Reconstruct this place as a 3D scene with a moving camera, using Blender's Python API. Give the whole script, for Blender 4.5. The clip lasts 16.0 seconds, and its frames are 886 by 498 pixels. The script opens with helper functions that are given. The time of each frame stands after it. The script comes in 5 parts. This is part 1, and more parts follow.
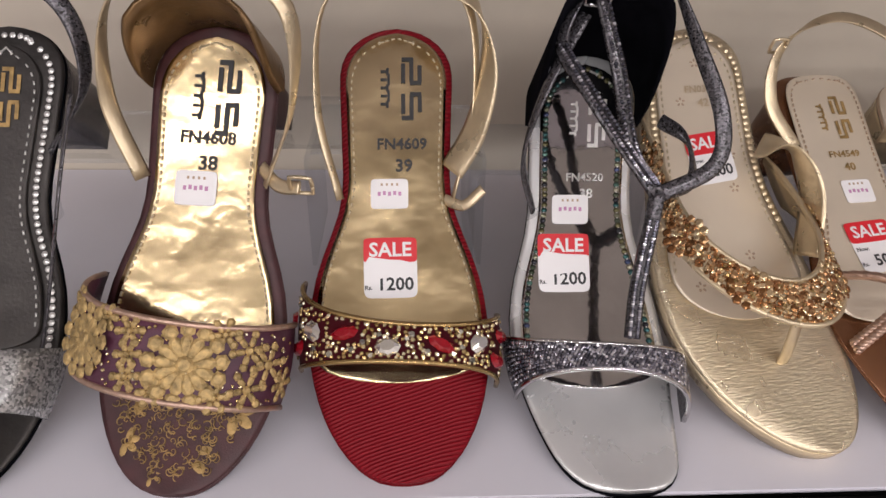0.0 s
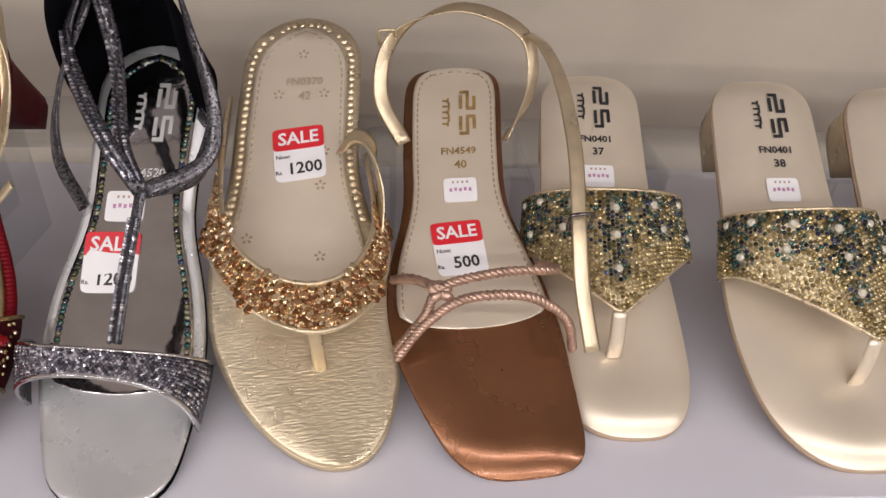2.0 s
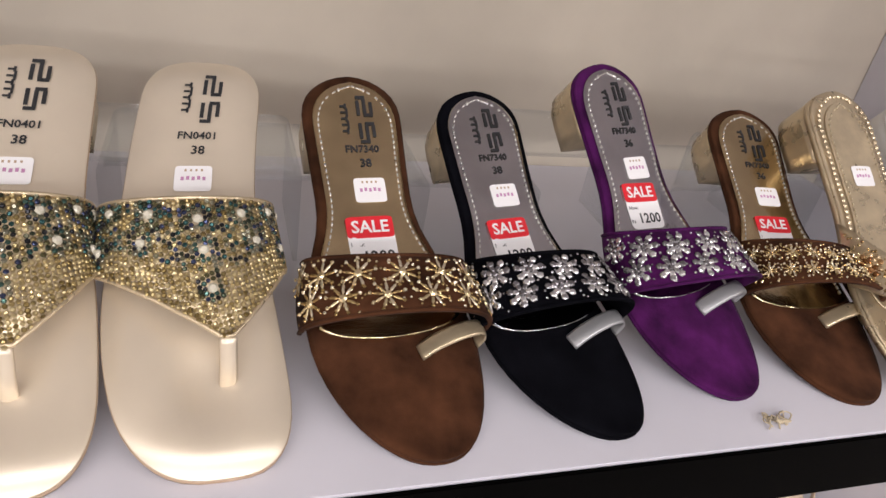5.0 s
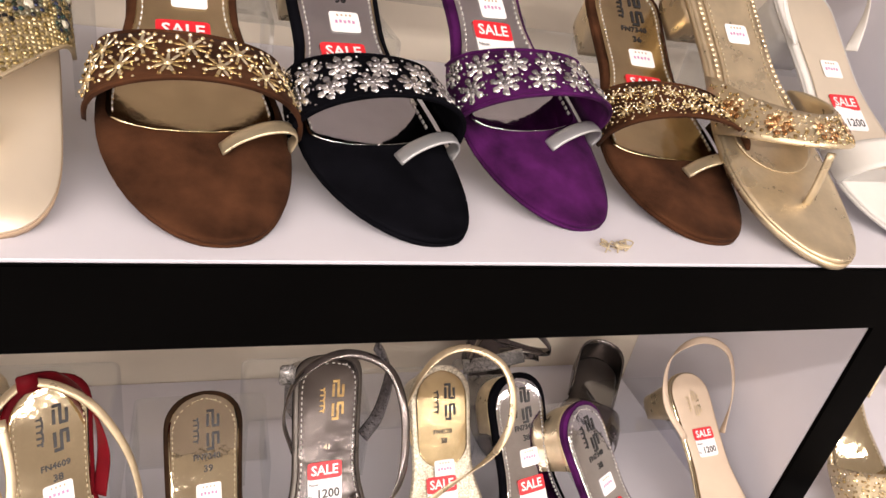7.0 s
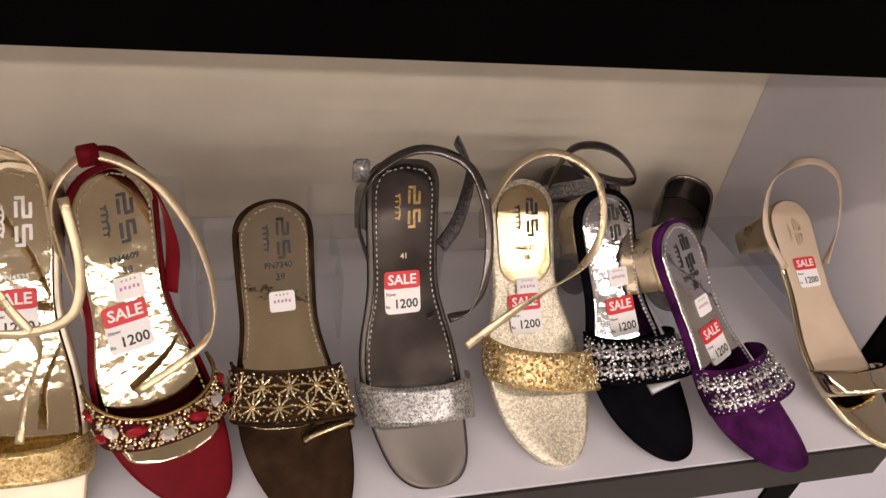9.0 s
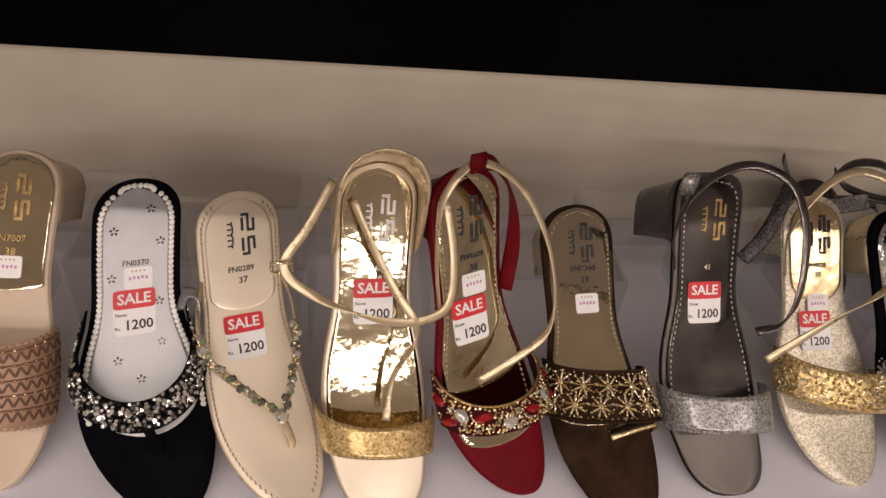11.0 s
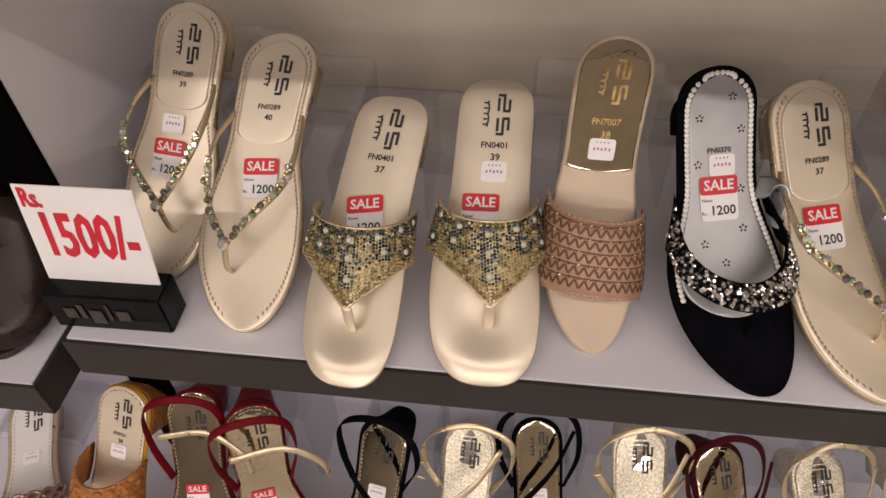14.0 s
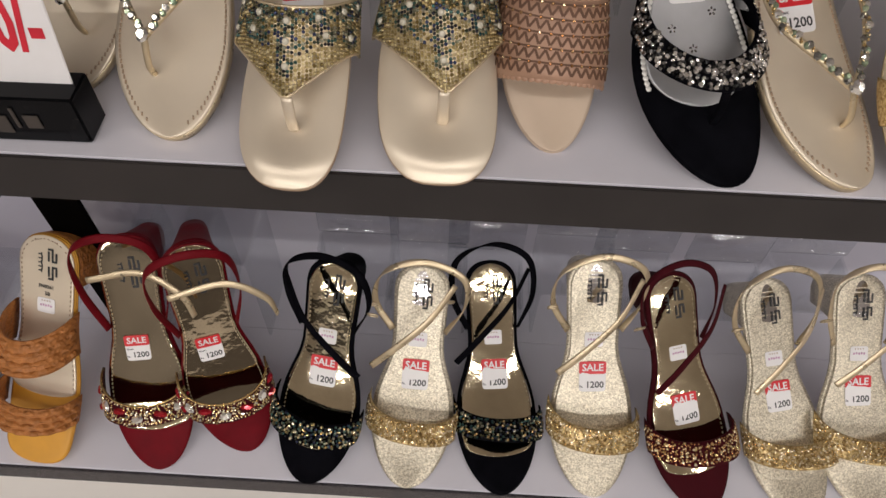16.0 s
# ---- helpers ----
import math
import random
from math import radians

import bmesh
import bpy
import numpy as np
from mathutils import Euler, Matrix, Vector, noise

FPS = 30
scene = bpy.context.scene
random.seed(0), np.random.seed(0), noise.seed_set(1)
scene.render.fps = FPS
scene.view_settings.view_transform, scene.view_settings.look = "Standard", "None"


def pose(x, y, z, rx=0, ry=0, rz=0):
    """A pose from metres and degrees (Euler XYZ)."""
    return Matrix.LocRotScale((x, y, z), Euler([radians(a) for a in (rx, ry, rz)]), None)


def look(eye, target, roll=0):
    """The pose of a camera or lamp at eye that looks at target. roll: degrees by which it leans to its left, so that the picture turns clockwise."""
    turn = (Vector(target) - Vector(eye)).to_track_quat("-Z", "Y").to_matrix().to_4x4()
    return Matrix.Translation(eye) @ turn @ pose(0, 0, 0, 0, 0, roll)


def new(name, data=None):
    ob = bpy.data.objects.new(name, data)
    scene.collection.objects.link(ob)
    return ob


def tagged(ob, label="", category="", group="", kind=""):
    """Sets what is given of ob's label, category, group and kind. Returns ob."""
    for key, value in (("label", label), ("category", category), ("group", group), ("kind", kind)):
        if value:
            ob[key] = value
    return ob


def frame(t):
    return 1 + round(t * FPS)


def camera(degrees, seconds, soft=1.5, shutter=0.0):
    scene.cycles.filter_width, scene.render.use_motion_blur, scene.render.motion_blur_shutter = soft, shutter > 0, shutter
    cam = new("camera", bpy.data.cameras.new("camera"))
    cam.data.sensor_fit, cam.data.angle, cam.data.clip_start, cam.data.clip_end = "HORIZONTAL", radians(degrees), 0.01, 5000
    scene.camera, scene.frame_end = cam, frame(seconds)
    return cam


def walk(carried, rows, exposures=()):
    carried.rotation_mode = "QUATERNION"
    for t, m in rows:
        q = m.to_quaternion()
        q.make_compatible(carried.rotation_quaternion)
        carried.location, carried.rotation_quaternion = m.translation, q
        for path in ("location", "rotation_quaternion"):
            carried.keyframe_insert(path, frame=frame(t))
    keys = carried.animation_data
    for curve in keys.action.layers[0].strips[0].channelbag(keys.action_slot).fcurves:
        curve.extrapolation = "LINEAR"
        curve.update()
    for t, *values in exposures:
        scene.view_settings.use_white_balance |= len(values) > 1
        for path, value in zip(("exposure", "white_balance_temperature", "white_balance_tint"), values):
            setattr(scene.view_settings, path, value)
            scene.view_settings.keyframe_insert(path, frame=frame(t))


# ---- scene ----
EXPOSURES = [(0, -0.4, 6100, 11), (1.5, -0.24, 6150, 10), (2.5, -0.32, 6000, 10), (4.0, -0.15, 5850, 8), (5.2, -0.02, 6150, 10), (7.3, 0.42, 6800, 12), (7.6, 0.4, 6850, 12), (8.0, 0.08, 6900, 12), (8.2, -0.06, 6950, 13), (10.3, -0.65, 6950, 14), (12.0, -0.78, 7050, 16), (13.5, -0.85, 7000, 15), (14.0, -0.74, 6800, 13), (15.0, -0.92, 6400, 9), (16.0, -0.84, 6300, 7)]
cam = camera(64.6, 16.0, soft=1.5)
walk(cam, [
    (0, look((0.025, -0.218, 1.574), (0.128, 1.485, 0.53), 1.5)),
    (0.5, look((0.065, -0.206, 1.574), (0.22, 1.466, 0.488), 1.6)),
    (1, look((0.129, -0.197, 1.572), (0.316, 1.463, 0.472), 2.6)),
    (1.5, look((0.203, -0.205, 1.572), (0.321, 1.464, 0.476), 1.6)),
    (2, look((0.269, -0.211, 1.572), (0.363, 1.486, 0.518), 1.9)),
    (2.5, look((0.338, -0.204, 1.573), (0.476, 1.501, 0.536), 2.4)),
    (3, look((0.408, -0.196, 1.571), (0.613, 1.5, 0.531), 3.5)),
    (3.5, look((0.465, -0.197, 1.567), (0.752, 1.492, 0.536), 5.0)),
    (4, look((0.507, -0.202, 1.57), (0.847, 1.473, 0.532), 5.5)),
    (4.5, look((0.552, -0.205, 1.566), (1.075, 1.428, 0.537), 9.0)),
    (5, look((0.588, -0.209, 1.57), (1.212, 1.394, 0.549), 10.8)),
    (5.2, look((0.602, -0.211, 1.571), (1.266, 1.374, 0.548), 11.4)),
    (7.3, look((0.694, -0.281, 1.439), (1.324, 1.352, 0.471), 12.1)),
    (7.5, look((0.696, -0.276, 1.414), (1.335, 1.312, 0.38), 13.6)),
    (8, look((0.695, -0.281, 1.388), (1.282, 1.251, 0.245), 11.6)),
    (8.2, look((0.697, -0.286, 1.38), (1.254, 1.221, 0.189), 11.0)),
    (10.3, look((0.582, -0.263, 1.368), (1.0, 1.267, 0.15), 9.3)),
    (10.5, look((0.563, -0.263, 1.371), (0.922, 1.273, 0.141), 8.4)),
    (11, look((0.501, -0.263, 1.374), (0.771, 1.27, 0.119), 7.6)),
    (11.5, look((0.453, -0.262, 1.376), (0.623, 1.273, 0.104), 5.1)),
    (12, look((0.397, -0.255, 1.371), (0.475, 1.26, 0.068), 4.3)),
    (12.5, look((0.342, -0.256, 1.369), (0.345, 1.242, 0.044), 2.9)),
    (13, look((0.292, -0.263, 1.364), (0.166, 1.179, -0.017), -0.1)),
    (13.5, look((0.246, -0.269, 1.366), (0.082, 1.123, -0.061), -0.0)),
    (14, look((0.202, -0.288, 1.355), (0.0, 1.07, -0.1), -2.1)),
    (14.5, look((0.179, -0.31, 1.322), (0.018, 0.982, -0.196), -3.1)),
    (15, look((0.174, -0.326, 1.294), (0.051, 0.886, -0.292), -1.8)),
    (15.5, look((0.191, -0.33, 1.281), (0.13, 0.855, -0.328), 0.1)),
    (16, look((0.198, -0.33, 1.271), (0.172, 0.863, -0.335), 2.1)),
], EXPOSURES)

# ---- world and light ----
world = bpy.data.worlds.new("shop")
scene.world = world
world.use_nodes = True
world.node_tree.nodes["Background"].inputs[0].default_value = (1.0, 0.95, 0.9, 1)
world.node_tree.nodes["Background"].inputs[1].default_value = 0.02

CEILING = 2.75
PANELS = [(x, y) for y in (-1.22, -3.1, -5.6) for x in (-1.6, 0.5, 2.6)]
for i, (px, py) in enumerate(PANELS):
    lamp = bpy.data.lights.new("panel_lamp", "AREA")
    lamp.shape, lamp.size, lamp.size_y = "RECTANGLE", 1.95, (0.05 if py > -2 else 0.11)
    lamp.energy, lamp.color = (18 if py > -2 else 50 if py > -4 else 125), (1.0, 0.92, 0.88)
    new("panel_lamp", lamp).matrix_world = pose(px, py, CEILING - 0.05)


# ---- materials ----
def principled(name):
    m = bpy.data.materials.new(name)
    m.use_nodes = True
    nt = m.node_tree
    return m, nt, nt.nodes["Principled BSDF"]


def surface(name, col, rough=0.5, metal=0.0, var=0.12, scale=40, bump=0.15, bscale=300, depth=0.0004,
            coat=0.0, sheen=0.0, spec=0.5, texture="noise", stretch=(1, 1, 1), rvar=0.12, turn=0.0, thread=0.0):
    """A plain material: two scales of noise in colour and roughness, and a fine relief."""
    m, nt, p = principled(name)
    n, l = nt.nodes, nt.links
    co = n.new("ShaderNodeTexCoord")
    mp = n.new("ShaderNodeMapping")
    mp.inputs["Scale"].default_value = stretch
    mp.inputs["Rotation"].default_value = (0, 0, turn)
    l.new(co.outputs["Object"], mp.inputs[0])
    big = n.new("ShaderNodeTexNoise")
    big.inputs["Scale"].default_value, big.inputs["Detail"].default_value = scale, 5
    l.new(co.outputs["Object"], big.inputs["Vector"])
    ramp = n.new("ShaderNodeMix")
    ramp.data_type = "RGBA"
    ramp.inputs[6].default_value = (*[c * (1 - var) for c in col], 1)
    ramp.inputs[7].default_value = (*[min(1, c * (1 + var)) for c in col], 1)
    wide = n.new("ShaderNodeMapRange")
    wide.inputs[1].default_value, wide.inputs[2].default_value = 0.3, 0.7
    l.new(big.outputs[0], wide.inputs[0])
    if not thread:
        l.new(wide.outputs[0], ramp.inputs[0])
    l.new(ramp.outputs[2], p.inputs["Base Color"])
    if texture == "wave":
        fine = n.new("ShaderNodeTexWave")
        fine.inputs["Scale"].default_value = bscale
        fine.bands_direction = "Y"
        fine.inputs["Distortion"].default_value, fine.inputs["Detail Scale"].default_value = 3.0, 0.12
    elif texture == "cells":
        fine = n.new("ShaderNodeTexVoronoi")
        fine.inputs["Scale"].default_value = bscale
    else:
        fine = n.new("ShaderNodeTexNoise")
        fine.inputs["Scale"].default_value, fine.inputs["Detail"].default_value = bscale, 4
    l.new(mp.outputs[0], fine.inputs["Vector"])
    if thread:
        blend = n.new("ShaderNodeMix")
        blend.inputs[0].default_value = thread
        l.new(big.outputs[0], blend.inputs[2])
        l.new(fine.outputs[1 if texture == "wave" else 0], blend.inputs[3])
        l.new(blend.outputs[0], ramp.inputs[0])
    bp = n.new("ShaderNodeBump")
    bp.inputs["Strength"].default_value, bp.inputs["Distance"].default_value = bump, depth
    l.new(fine.outputs[1 if texture == "wave" else 0], bp.inputs["Height"])
    l.new(bp.outputs[0], p.inputs["Normal"])
    rr = n.new("ShaderNodeMapRange")
    rr.inputs[3].default_value, rr.inputs[4].default_value = max(0.02, rough - rvar), min(1, rough + rvar)
    l.new(big.outputs[0], rr.inputs[0])
    l.new(rr.outputs[0], p.inputs["Roughness"])
    p.inputs["Metallic"].default_value = metal
    p.inputs["Coat Weight"].default_value = coat
    p.inputs["Sheen Weight"].default_value = sheen
    p.inputs["Specular IOR Level"].default_value = spec
    return m


def sparkle(name, cols, rough=0.12, metal=0.9):
    """Cut stones and beads: each one takes its colour at random from cols."""
    m, nt, p = principled(name)
    n, l = nt.nodes, nt.links
    g = n.new("ShaderNodeNewGeometry")
    r = n.new("ShaderNodeValToRGB")
    r.color_ramp.interpolation = "CONSTANT"
    e = r.color_ramp.elements
    e[0].position, e[0].color = 0, (*cols[0], 1)
    e[1].position, e[1].color = 1 / len(cols), (*cols[1], 1)
    for i, c in enumerate(cols[2:], 2):
        e.new(i / len(cols)).color = (*c, 1)
    l.new(g.outputs["Random Per Island"], r.inputs[0])
    l.new(r.outputs[0], p.inputs["Base Color"])
    p.inputs["Roughness"].default_value, p.inputs["Metallic"].default_value = rough, metal
    return m


def glitter(name, col, col2, scale=900, rough=0.25):
    """Glitter cloth: flakes of two tones, each turned its own way."""
    m, nt, p = principled(name)
    n, l = nt.nodes, nt.links
    co = n.new("ShaderNodeTexCoord")
    v = n.new("ShaderNodeTexVoronoi")
    v.inputs["Scale"].default_value = scale
    l.new(co.outputs["Object"], v.inputs["Vector"])
    mix = n.new("ShaderNodeMix")
    mix.data_type = "RGBA"
    mix.inputs[6].default_value, mix.inputs[7].default_value = (*col, 1), (*col2, 1)
    sep = n.new("ShaderNodeSeparateColor")
    l.new(v.outputs["Color"], sep.inputs[0])
    l.new(sep.outputs[0], mix.inputs[0])
    l.new(mix.outputs[2], p.inputs["Base Color"])
    bp = n.new("ShaderNodeBump")
    bp.inputs["Strength"].default_value, bp.inputs["Distance"].default_value = 0.8, 0.0012
    l.new(sep.outputs[1], bp.inputs["Height"])
    l.new(bp.outputs[0], p.inputs["Normal"])
    p.inputs["Roughness"].default_value, p.inputs["Metallic"].default_value = rough, 0.6
    return m


def clear(name):
    m, nt, p = principled(name)
    n, l = nt.nodes, nt.links
    see, shine, mix = n.new("ShaderNodeBsdfTransparent"), n.new("ShaderNodeBsdfGlossy"), n.new("ShaderNodeMixShader")
    see.inputs[0].default_value = (0.94, 0.95, 0.96, 1)
    shine.inputs["Roughness"].default_value = 0.08
    mix.inputs[0].default_value = 0.15
    l.new(see.outputs[0], mix.inputs[1])
    l.new(shine.outputs[0], mix.inputs[2])
    l.new(mix.outputs[0], n["Material Output"].inputs[0])
    return m


def laminate(name, col, grain):
    """Pale laminate with a faint drawn-out wood grain."""
    return surface(name, col, 0.42, var=0.10, scale=7, bump=0.06, bscale=60, stretch=(14, 1, 1.2), rvar=0.08)


M = {}
M["white"] = surface("white_laminate", (0.68, 0.665, 0.725), 0.35, var=0.04, scale=9, bump=0.03, bscale=500)
M["cream"] = laminate("cream_laminate", (0.68, 0.605, 0.495), 0)
M["black_edge"] = surface("black_gloss_edge", (0.0014, 0.0013, 0.0013), 0.35, var=0.2, scale=12, bump=0.03, bscale=400, spec=0.01)
# Lighter copy of the black edge: brighter light is put into its colour.
M["black_edge_lit"] = surface("black_edge_lit_copy", (0.030, 0.026, 0.025), 0.4, var=0.2, scale=12, bump=0.03, bscale=400, spec=0.3)
M["wall"] = surface("wall_paint", (0.72, 0.69, 0.65), 0.7, var=0.04, scale=3, bump=0.1, bscale=150)
# For the unseen south wall, made dark to cut front fill and reflections.
M["dark_wall"] = surface("dark_unseen_wall", (0.06, 0.05, 0.045), 0.7, var=0.06, scale=3, bump=0.1, bscale=150)
M["ceiling"] = surface("ceiling_board", (0.62, 0.585, 0.54), 0.8, var=0.06, scale=5, bump=0.1, bscale=120)
M["floor"] = surface("floor_tile", (0.30, 0.27, 0.25), 0.3, var=0.10, scale=4, bump=0.04, bscale=80)
M["acrylic"] = clear("clear_acrylic")
M["cream_satin"] = surface("cream_satin_leather", (0.74, 0.645, 0.51), 0.33, 0.5, var=0.06, scale=18, bump=0.08, bscale=700)
M["tan_edge"] = surface("tan_sole_edge", (0.42, 0.30, 0.20), 0.5, bump=0.1)
M["pale_gold"] = surface("pale_gold_leather", (0.62, 0.51, 0.34), 0.30, 0.7, var=0.16, scale=60, bump=0.4, bscale=380)
M["gold_mirror"] = surface("gold_foil", (0.60, 0.52, 0.37), 0.05, 1.0, var=0.10, scale=25, bump=0.34, bscale=20, depth=0.0022, rvar=0.02)
M["gold_foil_pad"] = surface("champagne_foil", (0.64, 0.51, 0.30), 0.19, 1.0, var=0.16, scale=30, bump=0.6, bscale=26, depth=0.0022, rvar=0.07)
M["silver_mirror"] = surface("silver_foil", (0.58, 0.57, 0.58), 0.07, 1.0, var=0.12, scale=25, bump=0.4, bscale=20, depth=0.0022, rvar=0.03)
M["silver_satin"] = surface("brushed_silver_leather", (0.46, 0.46, 0.47), 0.42, 0.7, var=0.10, scale=30, bump=0.12, bscale=120, stretch=(10, 1, 1))
M["silver_bed"] = surface("bright_silver_satin", (0.72, 0.72, 0.72), 0.27, 0.6, var=0.06, scale=30, bump=0.08, bscale=120, stretch=(10, 1, 1))
M["pewter"] = surface("pewter_leather", (0.12, 0.105, 0.10), 0.15, 0.9, var=0.2, scale=30, bump=0.3, bscale=60, depth=0.0012)
M["gunmetal"] = surface("gunmetal_leather", (0.050, 0.045, 0.042), 0.38, 0.7, var=0.3, scale=60, bump=0.5, bscale=500)
M["pewter_bed"] = surface("pewter_satin", (0.115, 0.10, 0.09), 0.32, 0.7, var=0.10, scale=30, bump=0.1, bscale=400)
M["dark_metal"] = glitter("gunmetal_glitter_leather", (0.020, 0.019, 0.021), (0.17, 0.16, 0.175), 1100, 0.25)
M["bronze"] = surface("bronze_satin_leather", (0.21, 0.092, 0.042), 0.25, 0.7, var=0.14, scale=20, bump=0.1, bscale=500, coat=0.2)
M["dark_gold"] = surface("gold_brown_lining", (0.17, 0.10, 0.042), 0.3, 0.6, var=0.3, scale=60, bump=0.4, bscale=300)
M["rose_gold"] = surface("rose_gold_leather", (0.50, 0.34, 0.26), 0.34, 0.75, var=0.2, scale=200, bump=0.5, bscale=700)
M["gold_ribbed"] = surface("ribbed_gold_lurex", (0.70, 0.60, 0.42), 0.30, 0.75, var=0.36, scale=60, bump=0.6, bscale=1, stretch=(190, 1050, 1050), depth=0.0006, thread=0.85)
M["red_satin"] = surface("ribbed_red_satin", (0.185, 0.005, 0.011), 0.45, 0.0, var=0.28, scale=40, bump=0.8, bscale=190, texture="wave", depth=0.0005, spec=0.15, turn=-0.25, thread=0.6)
M["red_plain"] = surface("red_satin", (0.125, 0.0035, 0.008), 0.5, 0.0, var=0.18, scale=40, bump=0.2, bscale=500, spec=0.08)
M["maroon"] = surface("maroon_velvet", (0.045, 0.005, 0.008), 0.85, sheen=0.02, spec=0.06, bump=0.3, bscale=900)
M["brown_suede"] = surface("brown_suede", (0.054, 0.0215, 0.0100), 0.9, var=0.62, scale=42, bump=0.6, bscale=900, sheen=0.02, spec=0.06)
M["dark_brown_suede"] = surface("dark_brown_suede", (0.032, 0.017, 0.0095), 0.9, var=0.5, scale=50, bump=0.6, bscale=900, spec=0.06)
M["black_suede"] = surface("black_suede", (0.0035, 0.0035, 0.005), 0.9, var=0.4, scale=50, bump=0.5, bscale=900, spec=0.02)
M["purple_suede"] = surface("purple_suede", (0.048, 0.0062, 0.054), 0.9, var=0.65, scale=42, bump=0.6, bscale=900, sheen=0.02, spec=0.06)
M["nude"] = surface("nude_leather", (0.56, 0.44, 0.33), 0.42, 0.1, var=0.05, scale=30, bump=0.15, bscale=700)
M["tan"] = surface("rose_tan_leather", (0.40, 0.24, 0.16), 0.45, 0.15, var=0.10, scale=60, bump=0.3, bscale=700)
M["mustard"] = surface("mustard_leather", (0.62, 0.30, 0.03), 0.5, 0.0, var=0.08, scale=40, bump=0.2, bscale=500)
M["orange_weave"] = surface("woven_tan_orange", (0.40, 0.15, 0.035), 0.6, 0.0, var=0.2, scale=120, bump=0.9, bscale=240, texture="cells", depth=0.0015)
M["white_leather"] = surface("white_leather", (0.72, 0.70, 0.66), 0.4, var=0.04, bump=0.1)
M["dark_brown"] = surface("dark_brown_leather", (0.022, 0.012, 0.010), 0.3, var=0.2, scale=40, bump=0.3, bscale=200, spec=0.3)
M["brocade"] = surface("plum_brocade", (0.055, 0.018, 0.020), 0.5, 0.1, var=0.3, scale=90, bump=0.5, bscale=1200)
M["plum"] = surface("plum_silk", (0.075, 0.020, 0.040), 0.5, 0.05, var=0.3, scale=60, bump=0.4, bscale=900)
M["champ_glitter"] = glitter("champagne_glitter", (0.40, 0.35, 0.26), (0.84, 0.77, 0.62), 800, 0.35)
M["gold_glitter"] = glitter("gold_glitter", (0.34, 0.22, 0.07), (0.85, 0.64, 0.32), 700)
M["silver_glitter"] = glitter("silver_glitter", (0.14, 0.14, 0.14), (0.62, 0.61, 0.60), 900)
M["gold_crystal"] = sparkle("gold_crystals", [(0.40, 0.31, 0.14), (0.30, 0.23, 0.10), (0.55, 0.45, 0.25), (0.22, 0.16, 0.06), (0.45, 0.36, 0.18), (0.62, 0.52, 0.30)], 0.34)
M["dark_crystal"] = sparkle("smoky_crystals", [(0.05, 0.06, 0.04), (0.07, 0.13, 0.11), (0.03, 0.03, 0.035), (0.22, 0.22, 0.15), (0.04, 0.10, 0.10), (0.05, 0.06, 0.12), (0.13, 0.12, 0.06), (0.3, 0.29, 0.22)], 0.28)
M["green_crystal"] = sparkle("pale_green_crystals", [(0.45, 0.52, 0.36), (0.30, 0.40, 0.28), (0.62, 0.62, 0.52), (0.25, 0.30, 0.20)], 0.14, 0.6)
M["pearl"] = surface("pale_stones", (0.60, 0.56, 0.45), 0.3, 0.1, bump=0.1)
M["clear_crystal"] = sparkle("clear_crystals", [(0.85, 0.83, 0.78), (0.6, 0.58, 0.54), (0.95, 0.94, 0.9), (0.3, 0.29, 0.27)], 0.08)
M["red_crystal"] = surface("red_glass_stone", (0.32, 0.006, 0.015), 0.08, 0.35, var=0.2, scale=200, bump=0.05, coat=0.6)
M["silver_bead"] = sparkle("silver_beads", [(0.42, 0.41, 0.42), (0.70, 0.69, 0.69), (0.24, 0.23, 0.24)], 0.25)
M["black_stone"] = sparkle("black_and_silver_stones", [(0.02, 0.02, 0.02), (0.6, 0.58, 0.55), (0.05, 0.05, 0.05), (0.25, 0.24, 0.23), (0.85, 0.83, 0.8)], 0.15)
M["gold_bead"] = sparkle("gold_beads", [(0.55, 0.41, 0.19), (0.75, 0.62, 0.38), (0.38, 0.26, 0.11), (0.88, 0.79, 0.58)], 0.24)
M["copper_bead"] = sparkle("copper_beads", [(0.40, 0.20, 0.09), (0.58, 0.36, 0.18), (0.27, 0.13, 0.05), (0.72, 0.56, 0.34)], 0.25)
M["thread"] = surface("pale_stitching", (0.56, 0.47, 0.32), 0.5, 0.3, bump=0.1)
M["silver_thread"] = surface("silver_stitching", (0.75, 0.74, 0.72), 0.3, 0.7, bump=0.1)
M["white_lace"] = surface("white_trim", (0.80, 0.78, 0.74), 0.5, 0.1, bump=0.2)
M["paper"] = surface("label_paper", (0.82, 0.80, 0.80), 0.45, var=0.02, bump=0.03)
M["label_red"] = surface("label_red", (0.62, 0.018, 0.028), 0.35, var=0.05, bump=0.03)
M["ink"] = surface("black_ink", (0.02, 0.02, 0.022), 0.5, bump=0.02)
M["gold_ink"] = surface("gold_stamp", (0.38, 0.25, 0.095), 0.45, 0.5, var=0.4, scale=200, bump=0.4, bscale=1500)
M["brown_lattice"] = surface("brown_cut_edges", (0.13, 0.065, 0.038), 0.7, bump=0.1)
M["magenta_ink"] = surface("mauve_ink", (0.50, 0.24, 0.42), 0.5, bump=0.02)
M["gold_thread"] = surface("gold_silk_thread", (0.42, 0.295, 0.125), 0.45, 0.5, var=0.5, scale=300, bump=0.9, bscale=1500)
M["rhinestone"] = sparkle("rhinestones", [(0.13, 0.125, 0.15), (0.28, 0.27, 0.30), (0.08, 0.08, 0.10), (0.20, 0.19, 0.22), (0.55, 0.54, 0.57)], 0.25)
